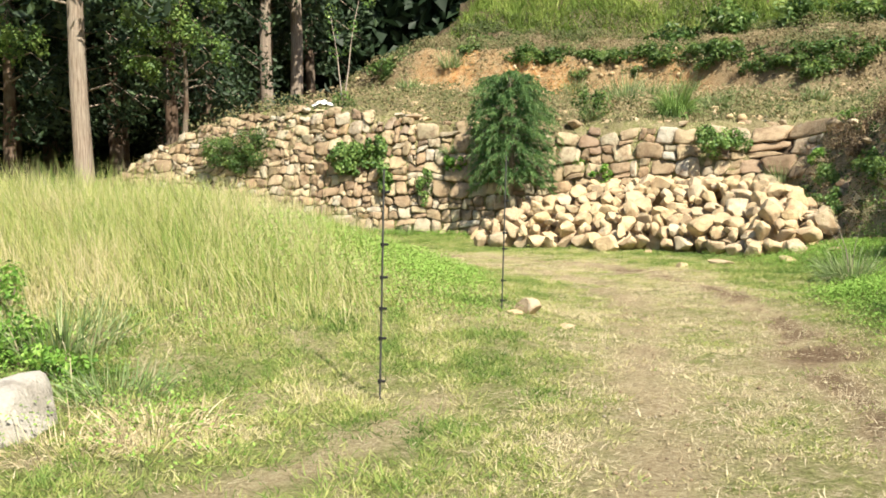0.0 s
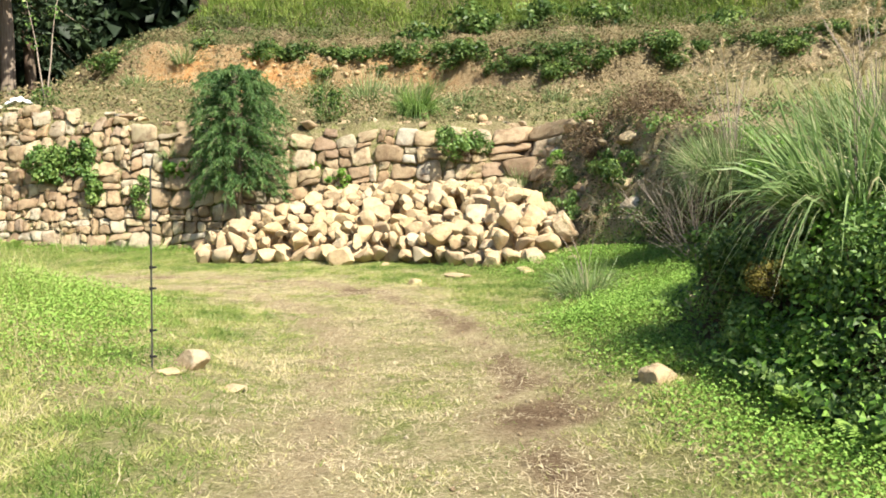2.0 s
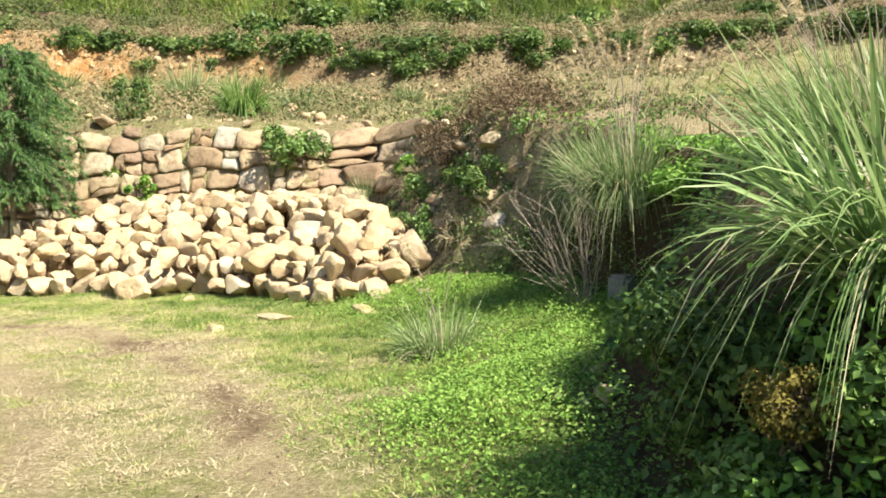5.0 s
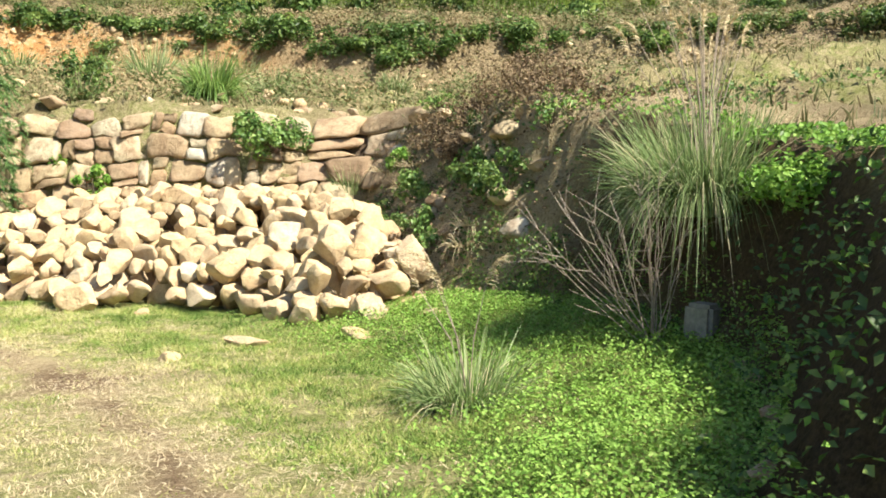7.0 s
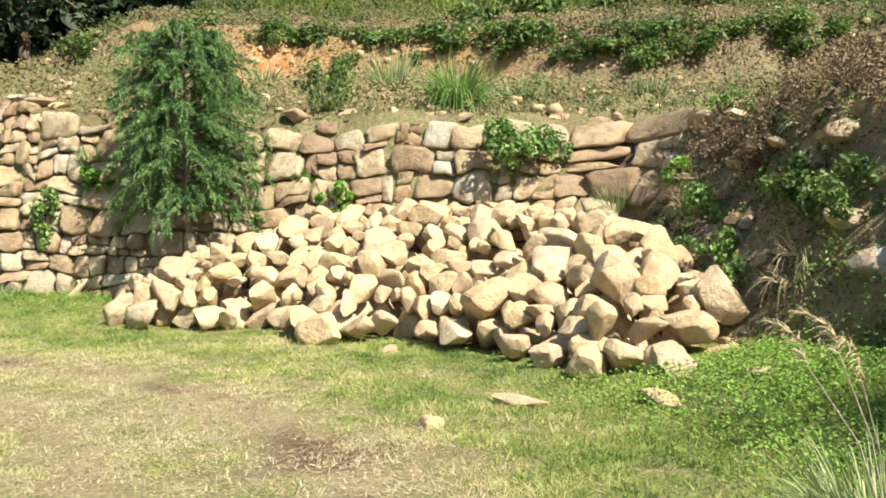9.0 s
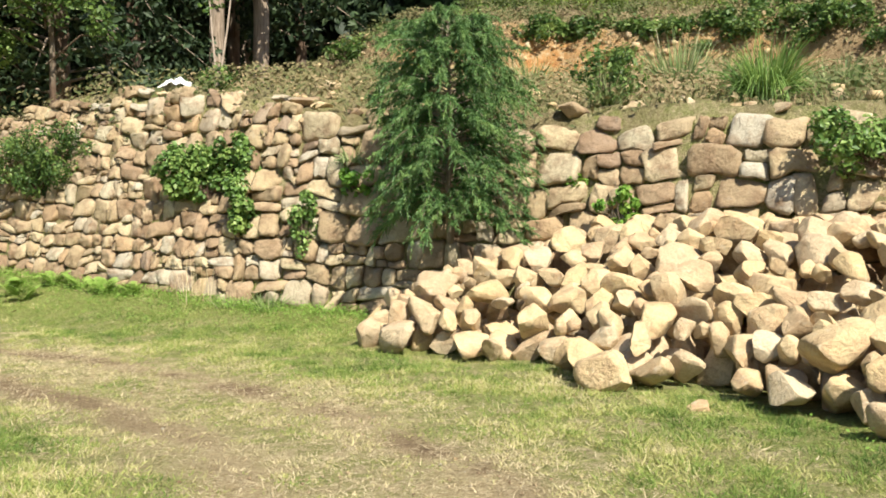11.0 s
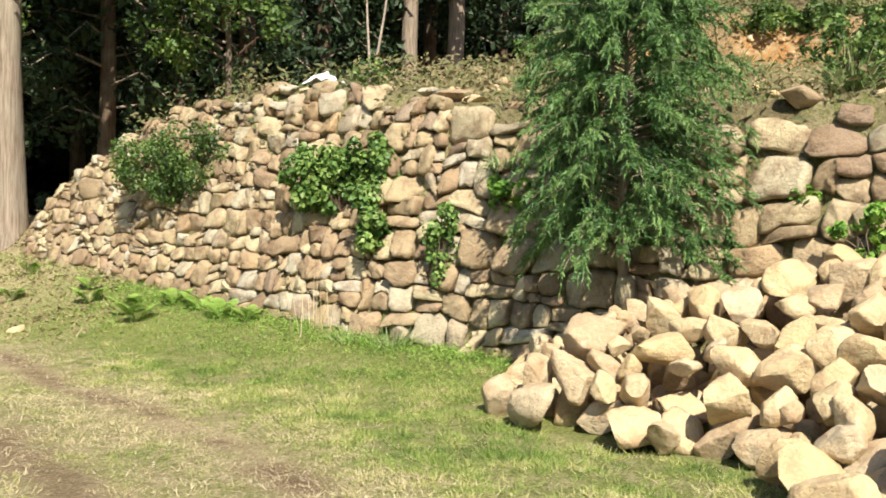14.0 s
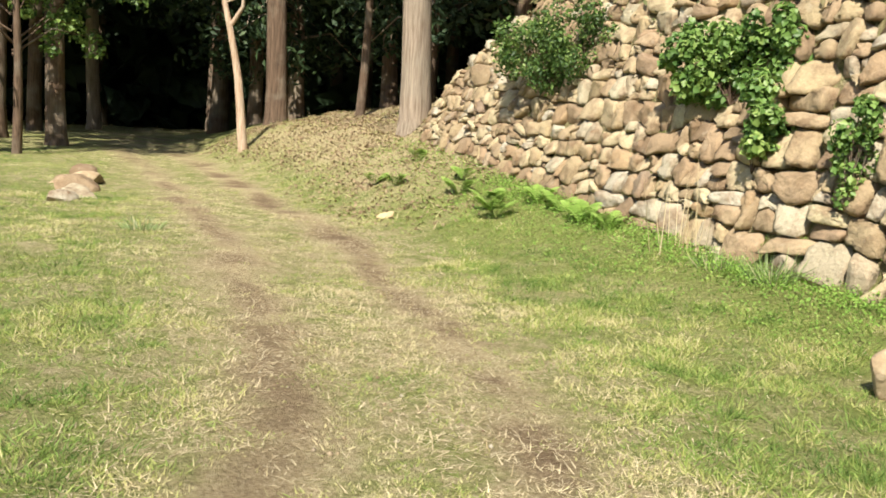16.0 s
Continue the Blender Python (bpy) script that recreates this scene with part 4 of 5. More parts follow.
def rubble_mesh(name, x, y, r, mat, rng, label):
    """Many small angular stones lying on the ground."""
    n = len(x)
    c = np.stack([x, y, height(x, y) + r * 0.35], -1)
    g = 1.618
    corner = unit(np.array([(-1, g, 0), (1, g, 0), (-1, -g, 0), (1, -g, 0), (0, -1, g), (0, 1, g), (0, -1, -g), (0, 1, -g), (g, 0, -1), (g, 0, 1), (-g, 0, -1), (-g, 0, 1)], float))
    tri = np.array([(0, 11, 5), (0, 5, 1), (0, 1, 7), (0, 7, 10), (0, 10, 11), (1, 5, 9), (5, 11, 4), (11, 10, 2), (10, 7, 6), (7, 1, 8), (3, 9, 4), (3, 4, 2), (3, 2, 6), (3, 6, 8), (3, 8, 9), (4, 9, 5), (2, 4, 11), (6, 2, 10), (8, 6, 7), (9, 8, 1)])
    box = np.stack([np.ones(n), rng.uniform(0.6, 1, n), rng.uniform(0.5, 0.9, n)], -1)
    v = corner[None] * rng.uniform(0.72, 1.2, (n, 12, 1)) * box[:, None]
    a = rng.uniform(0, 6.28, n)
    v = np.stack([v[..., 0] * np.cos(a)[:, None] - v[..., 1] * np.sin(a)[:, None], v[..., 0] * np.sin(a)[:, None] + v[..., 1] * np.cos(a)[:, None], v[..., 2]], -1)
    v = c[:, None] + v * r[:, None, None]
    f = (np.arange(n)[:, None, None] * 12 + tri[None]).reshape(-1, 3)
    tagged(soup(name, v.reshape(-1, 3), f, mat), label, "stones", kind="stuff")


def hillside():
    """Withered scrub over the terraces, and the tall green growth above them."""
    rng = np.random.default_rng(25)
    x, y = scatter(400000, -8, 32, 24, 47, rng)
    s, w = nearest(x, y, FOOT)
    s2, w2 = nearest(x, y, BANK)
    patch = ease(fbm(x, y, 0.9, 15, 4), 0.3, 0.68)
    ochre = cover(x, y)[2]
    on = (s > 0.8) & (w2 > 3.2)
    dens = np.where(s2 > 0.4, 1.0, 0.3) * (0.35 + 0.65 * patch) * (1 - 0.8 * ochre) * ease(11.5 - s2, 0, 3)
    keep = on & (rng.random(len(x)) < dens)
    x, y, s2, patch = x[keep], y[keep], s2[keep], patch[keep]
    n = len(x)
    h = rng.uniform(0.0, 0.45, n) * (0.25 + patch)
    c = np.stack([x, y, height(x, y) + h], -1)
    nor = np.stack([rng.normal(0, 0.6, n), rng.normal(-0.5, 0.6, n), np.ones(n) * 0.8], -1)
    v, f, b = leaves(c, nor, rng.uniform(0.06, 0.16, n), 2.2, rng)
    tint = np.clip(0.62 + 1.1 * (fbm(x, y, 0.5, 19) - 0.5) + rng.normal(0, 0.13, n) - 0.3 * (s2 > 6.5), 0, 1)
    tagged(soup("scrub", v, f, SCRUB, None, tint[b]), "brown and green withered scrub on the terraces", "scrub", kind="stuff")
    x, y = scatter(260000, -7, 34, 36, 70, rng)
    s2, w2 = nearest(x, y, BANK)
    keep = (s2 > 7.6) & (s2 < 26) & (w2 > 3.6) & (rng.random(len(x)) < 0.25 + 0.75 * ease(fbm(x, y, 0.8, 61), 0.3, 0.6))
    x, y, s2 = x[keep], y[keep], s2[keep]
    n = len(x)
    way = unit(np.stack([rng.normal(0, 0.4, n), rng.normal(0, 0.4, n), np.ones(n)], -1))
    v, f, b = ribbons(np.stack([x, y, height(x, y)], -1), way, rng.uniform(0.3, 0.9, n) * (0.6 + 0.9 * ease(s2, 6.0, 9.0)), rng.uniform(0.03, 0.07, n), rng.uniform(0.1, 0.7, n), 2, rng)
    tint = np.clip(0.55 + 1.3 * (fbm(x, y, 0.45, 63) - 0.5) + rng.normal(0, 0.18, n), 0, 1)
    tagged(soup("upper_meadow", v, f, MEADOW, None, tint[b]), "sunlit yellow-green meadow above the terraces", "grass", kind="stuff")
    x, y = scatter(9000, -8, 26, 23, 42, rng)
    s, w = nearest(x, y, FOOT)
    s2, w2 = nearest(x, y, BANK)
    keep = (s > 1.0) & (s2 < 2.0) & (w2 > 3.6) & (rng.random(len(x)) < 0.10 + 0.6 * ease(s2, -3.5, -0.5) * ease(fbm(x, y, 0.9, 65), 0.4, 0.65))
    rubble_mesh("slope_rubble", x[keep], y[keep], 0.03 + 0.15 * rng.random(keep.sum()) ** 3, HEAP_STONE, rng, "pale stones strewn over the terrace and its cut bank")
    x, y = scatter(30000, 0, 30, 10, 38, rng)
    s, w = nearest(x, y, FOOT)
    s2, w2 = nearest(x, y, BANK)
    keep = (s > 1.0) & (s2 < 0)
    x, y = x[keep], y[keep]
    n = len(x)
    way = unit(np.stack([rng.normal(0, 0.4, n), rng.normal(0, 0.4, n), np.ones(n)], -1))
    v, f, b = ribbons(np.stack([x, y, height(x, y)], -1), way, rng.uniform(0.08, 0.3, n), rng.uniform(0.012, 0.03, n), rng.uniform(0, 0.5, n), 2, rng)
    tagged(soup("terrace_grass", v, f, SCRUB, None, np.clip(rng.normal(0.5, 0.3, n), 0, 1)[b]), "rough green grass on the terraces", "grass", kind="stuff")


def at_ground(x, y):
    return float(height(np.array(x), np.array(y)))


def loose_stone(x, y, size, seed, label, mat=HEAP_STONE, sink=0.35, group="", name="stone"):
    rng = np.random.default_rng(seed)
    ob = new(name, boulder_mesh("stone", rng, 18, 0.8, mat))
    ob.scale = size
    ob.rotation_euler = (rng.uniform(-0.2, 0.2), rng.uniform(-0.2, 0.2), rng.uniform(0, 6.28))
    ob.location = (x, y, at_ground(x, y) + size[2] * (1 - 2 * sink) * 0.6)
    return tagged(ob, label, "stone", group)


def fence_stake(x, y, high, lean, seed, clips):
    """A thin fence stake with wire clips, its foot in the ground."""
    z = at_ground(x, y)
    ob = anchor("fence_stake", x, y, z, "thin dark plastic fence stake with wire clips", "stake", "fence stakes")
    t = np.linspace(0, 1, 6)
    pts = np.stack([lean * high * t, 0 * t, -0.15 + (high + 0.15) * t], -1)
    soup("rod", *tube(pts, np.full(6, 0.0075), 8), STAKE, ob)
    for h in clips:
        bm = bmesh.new()
        bmesh.ops.create_cube(bm, size=1, matrix=Matrix.Translation((lean * h + 0.022, 0, h)) @ Matrix.Diagonal((0.042, 0.016, 0.017, 1)))
        bmesh.ops.bevel(bm, geom=bm.edges[:], offset=0.005, segments=1, affect="EDGES")
        bmesh.ops.create_cone(bm, cap_ends=True, segments=10, radius1=0.013, radius2=0.013, depth=0.026, matrix=Matrix.Translation((lean * h, 0, h)))
        part("clip", bm, CLIP, ob)
    return ob


# ---- the yard and its edges ----
build_wall()
build_heap()

wp = on_wall
X0, Y0, Z0 = (float(v) for v in on_wall(float(np.interp(1.8, WP[:, 0], ARC)), 1.1, 0.25))
cedar_sapling(X0, Y0 - 0.15, Z0 + 0.15, 2.95, 2.35, 5)


def on_face(x, v, out=0.1):
    return (float(q) for q in on_wall(float(np.interp(x, WP[:, 0], ARC)), v, out))


shrub(*on_face(-6.15, 1.50, 0.2), (1.25, 0.40, 0.60), 7500, 0.065, SHRUB, 31, "dense dark green shrub growing from the wall", lobe_count=60, small=0.24)
shrub(*on_face(-2.45, 1.60, 0.1), (1.10, 0.24, 0.52), 3800, 0.088, IVY, 32, "broad-leaved green creeper hanging over the wall", lobe_count=46, small=0.24, aspect=1.15)
shrub(*on_face(-1.75, 0.95, 0.1), (0.45, 0.22, 0.55), 1000, 0.08, IVY, 33, "green creeper trailing down the wall stones", lobe_count=14, small=0.25, aspect=1.15)
shrub(*on_face(-0.5, 0.70, 0.05), (0.20, 0.14, 0.65), 800, 0.065, IVY, 34, "slender light green vine on the wall", lobe_count=14, small=0.28, aspect=1.3)
shrub(*on_face(0.15, 1.65, 0.05), (0.35, 0.2, 0.25), 260, 0.10, WEED, 35, "light green creeper leaves between stones", lobe_count=12, aspect=1.3)
tussock(*on_face(0.0, 2.25, 0.1), 150, 0.62, 0.022, PLUME, 36, "drooping green fern tuft on the wall", "fern_clump", spread=0.9, droop=1.3)
shrub(*on_face(4.05, 1.30, 0.12), (0.36, 0.22, 0.24), 420, 0.09, WEED, 37, "small light green plant in a wall joint", lobe_count=12, aspect=1.4)
shrub(*on_face(3.4, 1.75, 0.05), (0.16, 0.12, 0.16), 110, 0.08, WEED, 38, "tiny green seedling in a wall joint", lobe_count=8, aspect=1.4)
shrub(*on_face(6.75, 2.0, 0.3), (0.85, 0.34, 0.30), 2000, 0.085, IVY, 39, "low green shrub near the wall top", lobe_count=24, small=0.3)
for (tx, ty, lo) in ((4.1, 25.0, 0),):
    tussock(tx, ty, at_ground(tx, ty), 260, 0.85, 0.02, PLUME, 41, "green rush clump on top of the wall", spread=0.7, droop=0.6)
    shrub(tx + 0.05, ty + 0.1, at_ground(tx, ty), (0.50, 0.45, 0.52), 1100, 0.08, SHRUB, 42, "small green bush on the wall top")
tussock(6.55, 25.7, at_ground(6.55, 25.7), 760, 1.75, 0.026, IVY, 43, "large blue-green pampas clump above the wall", spread=0.62, droop=1.05, radius=0.28)
for k, (tx, ty, tl) in enumerate(((8.3, 27.6, 0.9), (1.5, 33.5, 1.0), (3.2, 35.6, 1.2), (7.6, 33.2, 1.2), (10.2, 31.2, 1.0), (-1.2, 37.2, 1.0), (5.4, 36.6, 1.3), (12.0, 29.4, 0.9), (9.3, 34.8, 1.2), (0.5, 38.6, 1.1))):
    tussock(tx, ty, at_ground(tx, ty), 260, tl, 0.03, PLUME, 210 + k, "rough green grass clump on the terraced slope", spread=0.6, droop=0.7, radius=0.35, group="grass clumps of the slope")
tussock(5.9, 29.3, at_ground(5.9, 29.3), 420, 1.6, 0.026, PLUME, 44, "green pampas clump on the upper slope", spread=0.45, droop=0.6, radius=0.3)
for k, (fx, fy, fs) in enumerate(((-8.9, 26.6, 0.34), (-8.3, 26.5, 0.36), (-9.0, 27.7, 0.36), (-5.6, 25.9, 0.5), (-5.2, 25.6, 0.44), (-4.4, 26.0, 0.40), (-3.9, 25.7, 0.42), (-6.6, 26.3, 0.38), (-3.4, 25.6, 0.34), (-7.0, 26.8, 0.32), (-5.0, 26.2, 0.38))):
    fern(fx, fy, at_ground(fx, fy), fs, 60 + k)
tussock(-0.95, 24.8, at_ground(-0.95, 24.8), 130, 0.5, 0.012, PLUME, 75, "thin grey-green grass tuft at the wall foot", spread=0.7, droop=0.4, radius=0.2)
tussock(-2.2, 25.2, at_ground(-2.2, 25.2), 26, 1.0, 0.010, STRAW, 76, "dry upright weed stalks at the wall foot", "weed_stalks", spread=0.25, droop=0.05, radius=0.35)
tussock(-1.6, 24.95, at_ground(-1.6, 24.95), 120, 0.3, 0.012, PLUME, 77, "low green grass tuft at the wall foot", spread=0.7, droop=0.4, radius=0.25)
tussock(5.75, 13.1, at_ground(5.75, 13.1), 760, 0.78, 0.012, PLUME, 78, "spiky grey-green sedge tuft in the grass", spread=1.0, droop=0.55, radius=0.30, plumes=4, plume_height=0.8)
tussock(-7.4, 21.7, at_ground(-7.4, 21.7), 120, 0.34, 0.012, PLUME, 79, "dark green grass tuft beside the track", spread=0.8, droop=0.4, radius=0.2)

# the bank's plants
tussock(7.88, 13.05, at_ground(7.88, 13.05) - 0.05, 4200, 1.4, 0.012, PLUME, 81, "tall pampas clump with pale plumes on the bank", "pampas_grass", spread=0.62, droop=0.9, radius=0.42, group="pampas on the bank", plumes=26, plume_height=1.6, lean=(-0.07, -0.02))
tussock(5.5, 7.75, at_ground(5.5, 7.75) - 0.05, 820, 1.5, 0.024, REED, 82, "arching broad-bladed pampas clump leaning over the bank", "pampas_grass", spread=0.7, droop=0.85, radius=0.36, group="pampas on the bank", plumes=5, plume_height=1.3, lean=(-0.12, 0.0))
tussock(6.05, 7.3, at_ground(6.05, 7.3) - 0.05, 520, 1.45, 0.024, REED, 84, "tall upright pampas clump with reddish plumes", "pampas_grass", spread=0.62, droop=0.5, radius=0.45, group="pampas on the bank", plumes=9, plume_height=1.65, plume_mat=RED_PLUME)
tussock(6.75, 9.0, at_ground(6.75, 9.0) - 0.05, 1700, 1.2, 0.013, PLUME, 83, "grey-green pampas clump with tall plumes", "pampas_grass", spread=0.7, droop=0.8, radius=0.45, group="pampas on the bank", plumes=14, plume_height=1.3, lean=(-0.1, 0.0))
tussock(7.9, 10.4, at_ground(7.9, 10.4) - 0.05, 700, 0.8, 0.013, PLUME, 85, "small pampas clump with dry plumes", "pampas_grass", spread=0.7, droop=0.7, radius=0.35, group="pampas on the bank", plumes=12, plume_height=1.3)
# nose bushes take brighter IVY and WEED leaves to look sunlit
for k, (bx, by, bz, sx, sy, sz, n, lf, mt) in enumerate(((4.45, 6.35, 0.0, 0.26, 0.4, 0.2, 4000, 0.042, SHRUB), (4.68, 7.2, 0.12, 0.28, 0.45, 0.27, 4600, 0.045, WEED), (4.78, 7.95, 0.05, 0.28, 0.4, 0.32, 4200, 0.042, IVY), (4.95, 7.05, 0.75, 0.4, 0.5, 0.30, 4600, 0.045, IVY), (5.05, 8.4, 0.6, 0.35, 0.5, 0.34, 4200, 0.05, SHRUB), (7.75, 11.9, 1.62, 0.25, 0.5, 0.10, 2400, 0.05, WEED), (7.8, 15.4, 0.45, 0.3, 0.5, 0.45, 1400, 0.042, SHRUB), (7.9, 16.6, 0.55, 0.35, 0.5, 0.5, 1600, 0.042, SHRUB))):
    shrub(bx, by, bz, (sx, sy, sz), n, lf, mt, 90 + k, "leafy green bramble bush on the earth bank" if mt is SHRUB else "light green leafy bush hanging over the bank", "bush", "bushes on the bank", lobe_count=30, small=0.34)
shrub(4.74, 7.66, 0.80, (0.13, 0.16, 0.09), 2600, 0.022, MOSS, 250, "mound of yellow-green moss on the bank", "moss_cushion", lobe_count=24, small=0.4, category="moss")
for k, (tx, ty, sx, sy, sz) in enumerate(((9.2, 18.1, 0.5, 0.8, 0.36), (9.05, 20.4, 0.5, 0.7, 0.36), (9.15, 19.3, 0.45, 0.6, 0.34), (9.0, 16.9, 0.45, 0.7, 0.3), (8.75, 19.0, 0.4, 0.5, 0.25))):
    shrub(tx, ty, at_ground(tx, ty) - 0.1, (sx, sy, sz), 2600, 0.06, BRUSH, 110 + k, "withered brown brush tangle on the slumped bank", "dry_brush", "dry brush on the slump", lobe_count=40, small=0.3, aspect=3.0)

for k, (tx, ty, sx, sy, sz, mt) in enumerate(((8.35, 19.6, 0.4, 0.5, 0.25, IVY), (7.9, 21.6, 0.35, 0.3, 0.3, IVY), (8.1, 16.7, 0.35, 0.5, 0.3, SHRUB), (8.2, 17.6, 0.3, 0.4, 0.22, SHRUB), (8.6, 20.9, 0.25, 0.25, 0.22, WEED), (8.2, 20.8, 0.3, 0.3, 0.2, SHRUB))):
    shrub(tx, ty, at_ground(tx, ty) - 0.15, (sx, sy, sz), 900, 0.07, mt, 118 + k, "green weeds rooted in the slumped earth" if mt is not BRUSH else "withered brown brush on the slumped bank", "weed_patch", "weeds of the slump", lobe_count=20, small=0.3)
tussock(7.9, 21.9, at_ground(7.9, 21.9), 90, 0.9, 0.014, STRAW, 125, "bent dry stalks hanging from the slumped bank", "dry_stalks", spread=1.2, droop=1.6, radius=0.25)
tussock(8.2, 22.3, at_ground(8.2, 22.3), 160, 0.7, 0.012, PLUME, 126, "thin green grass tuft above the slump", spread=0.5, droop=0.4, radius=0.2)


rngs = np.random.default_rng(58)
for k in range(30):
    w_, q_ = rngs.uniform(11.9, 15.3), rngs.uniform(0.25, 2.1)
    i_ = int(w_)
    e_ = FOOT[i_ + 1] - FOOT[i_]
    p_ = FOOT[i_] + e_ * (w_ - i_) + np.array([-e_[1], e_[0]]) / np.linalg.norm(e_) * q_
    tx, ty = float(p_[0]), float(p_[1])
    if k % 3 == 0:
        shrub(tx, ty, at_ground(tx, ty) - 0.12, (0.28, 0.28, 0.22), 420, 0.06, (IVY, SHRUB)[k % 2], 700 + k, "green weeds rooted in the slumped earth", "weed_patch", "weeds of the slump", lobe_count=14, small=0.32)
    else:
        tussock(tx, ty, at_ground(tx, ty) - 0.03, 130, 0.5, 0.011, (STRAW, SCRUB)[k % 2], 700 + k, "tangle of dry grass on the slumped earth", "dry_grass", spread=1.3, droop=0.9, radius=0.22, group="dry grass of the slump")


def bare_shrub(x, y, z, seed):
    rng = np.random.default_rng(seed)
    ob = anchor("bare_shrub", x, y, z, "leafless pale grey branching shrub before the bank", "shrub")
    for k in range(20):
        a = rng.uniform(-0.38, 1.0)
        L = rng.uniform(0.9, 1.5)
        d = unit(np.array([-0.78, 0.62, 0]) * math.sin(a) + np.array([-0.10, -0.18, 0]) + np.array([0, 0, math.cos(a)]) + rng.normal(0, 0.06, 3))
        t = np.linspace(0, 1, 7)
        p = d * (L * t)[:, None] + np.cumsum(rng.normal(0, 0.018, (7, 3)), 0)
        p[:, 2] += 0.05 * L * t
        bits = [tube(p, np.linspace(0.0052, 0.002, 7), 5)]
        for q in range(4):
            i = int(rng.integers(2, 6))
            e = p[i] + unit(d + rng.normal(0, 0.55, 3)) * rng.uniform(0.2, 0.5)
            bits.append(tube([p[i], (p[i] + e) / 2 + rng.normal(0, 0.02, 3), e], [0.003, 0.0022, 0.0012], 4))
        soup("branch", *merge(bits), TWIG, ob)
    return ob


fern(4.28, 6.75, at_ground(4.28, 6.75) + 0.08, 0.2, 230, "bright green fern before the bramble")
fern(4.2, 6.1, at_ground(4.2, 6.1) + 0.04, 0.2, 231, "bright green fern before the bramble")
bare_shrub(7.22, 12.85, at_ground(7.22, 12.85) - 0.05, 3)
bm = bmesh.new()
bmesh.ops.create_cube(bm, size=1, matrix=Matrix.Diagonal((0.23, 0.22, 0.28, 1)))
bmesh.ops.bevel(bm, geom=bm.edges[:], offset=0.03, segments=2, affect="EDGES")
blk = part("stone_block", bm, CONCRETE)
blk.location, blk.rotation_euler = (7.42, 12.55, at_ground(7.28, 12.55) + 0.16), (0.05, 0.03, 0.4)
tagged(blk, "squared grey stone block in the bank's shade", "block")
for k, (sx, sy, r) in enumerate(((6.75, 11.5, 0.12), (6.05, 10.65, 0.13), (5.1, 9.6, 0.11), (7.0, 11.95, 0.10), (5.4, 10.05, 0.08))):
    loose_stone(sx + 0.15, sy, (r, r * 0.8, r * 0.75), 130 + k, "mossy dark stone at the foot of the bank", WALL_STONE)

# loose stones
loose_stone(4.95, 16.4, (0.24, 0.14, 0.12), 140, "flat pale stone lying in the grass")
loose_stone(4.1, 16.0, (0.12, 0.10, 0.10), 141, "small tan stone lying in the grass")
loose_stone(4.06, 8.02, (0.16, 0.14, 0.19), 142, "pale yellow stone in green weeds")
loose_stone(-7.05, 25.3, (0.14, 0.11, 0.10), 143, "small pale stone beside the track")
loose_stone(5.95, 15.95, (0.17, 0.13, 0.12), 144, "small tan stone before the heap")
loose_stone(4.3, 19.3, (0.13, 0.11, 0.10), 145, "small tan stone before the heap")
loose_stone(6.75, 15.9, (0.14, 0.10, 0.08), 146, "small flat tan stone in the grass")
loose_stone(0.86, 9.75, (0.12, 0.13, 0.17), 147, "rough tan rock beside a fence stake")
loose_stone(0.70, 9.40, (0.10, 0.09, 0.06), 148, "flat tan rock beside a fence stake")
loose_stone(1.15, 9.1, (0.13, 0.10, 0.05), 149, "small flat stone in the grass")
loose_stone(-2.75, 5.7, (0.42, 0.42, 0.5), 150, "large pale grey rock in dry grass", GREY_STONE, 0.42)
tussock(-2.15, 5.35, at_ground(-2.15, 5.35), 260, 0.42, 0.009, STRAW, 203, "dry yellow straw beside the grey rock", "straw_clump", spread=1.3, droop=0.8, radius=0.35)
for k, (sx, sy, r) in enumerate(((-12.5, 23.0, 0.5), (-11.4, 22.6, 0.42), (-13.3, 23.4, 0.45), (-10.9, 22.2, 0.3), (-14.6, 24.0, 0.4))):
    loose_stone(sx, sy, (r, r * 0.75, r * 0.6), 151 + k, "weathered tan rock beside the track", WALL_STONE, 0.42, group="rocks by the track", name="rock")
for k in range(26):
    rr = random.Random(900 + k)
    u, v = rr.uniform(11.8, 15.2), rr.uniform(0.2, 2.2)
    i = int(u)
    p = FOOT[i] + (FOOT[i + 1] - FOOT[i]) * (u - i)
    d = FOOT[i + 1] - FOOT[i]
    q = p + np.array([-d[1], d[0]]) / np.linalg.norm(d) * v
    r = rr.uniform(0.10, 0.24)
    loose_stone(float(q[0]), float(q[1]), (r, r * 0.85, r * 0.9), 160 + k, "stone half buried in the slumped earth", WALL_STONE, 0.55, group="stones of the slumped bank")

for k, (sx, sy, r) in enumerate(((9.0, 19.75, 0.20), (8.75, 19.2, 0.17), (8.95, 18.75, 0.24), (9.3, 20.7, 0.19), (9.05, 21.2, 0.26), (8.8, 19.9, 0.16), (9.35, 17.2, 0.2), (9.45, 18.7, 0.17), (8.7, 20.3, 0.14), (9.15, 20.1, 0.18))):
    loose_stone(sx, sy, (r, r * 0.8, r * 0.9), 330 + k, "pale stone half buried in the slumped earth", HEAP_STONE, 0.55, group="stones of the slumped bank")

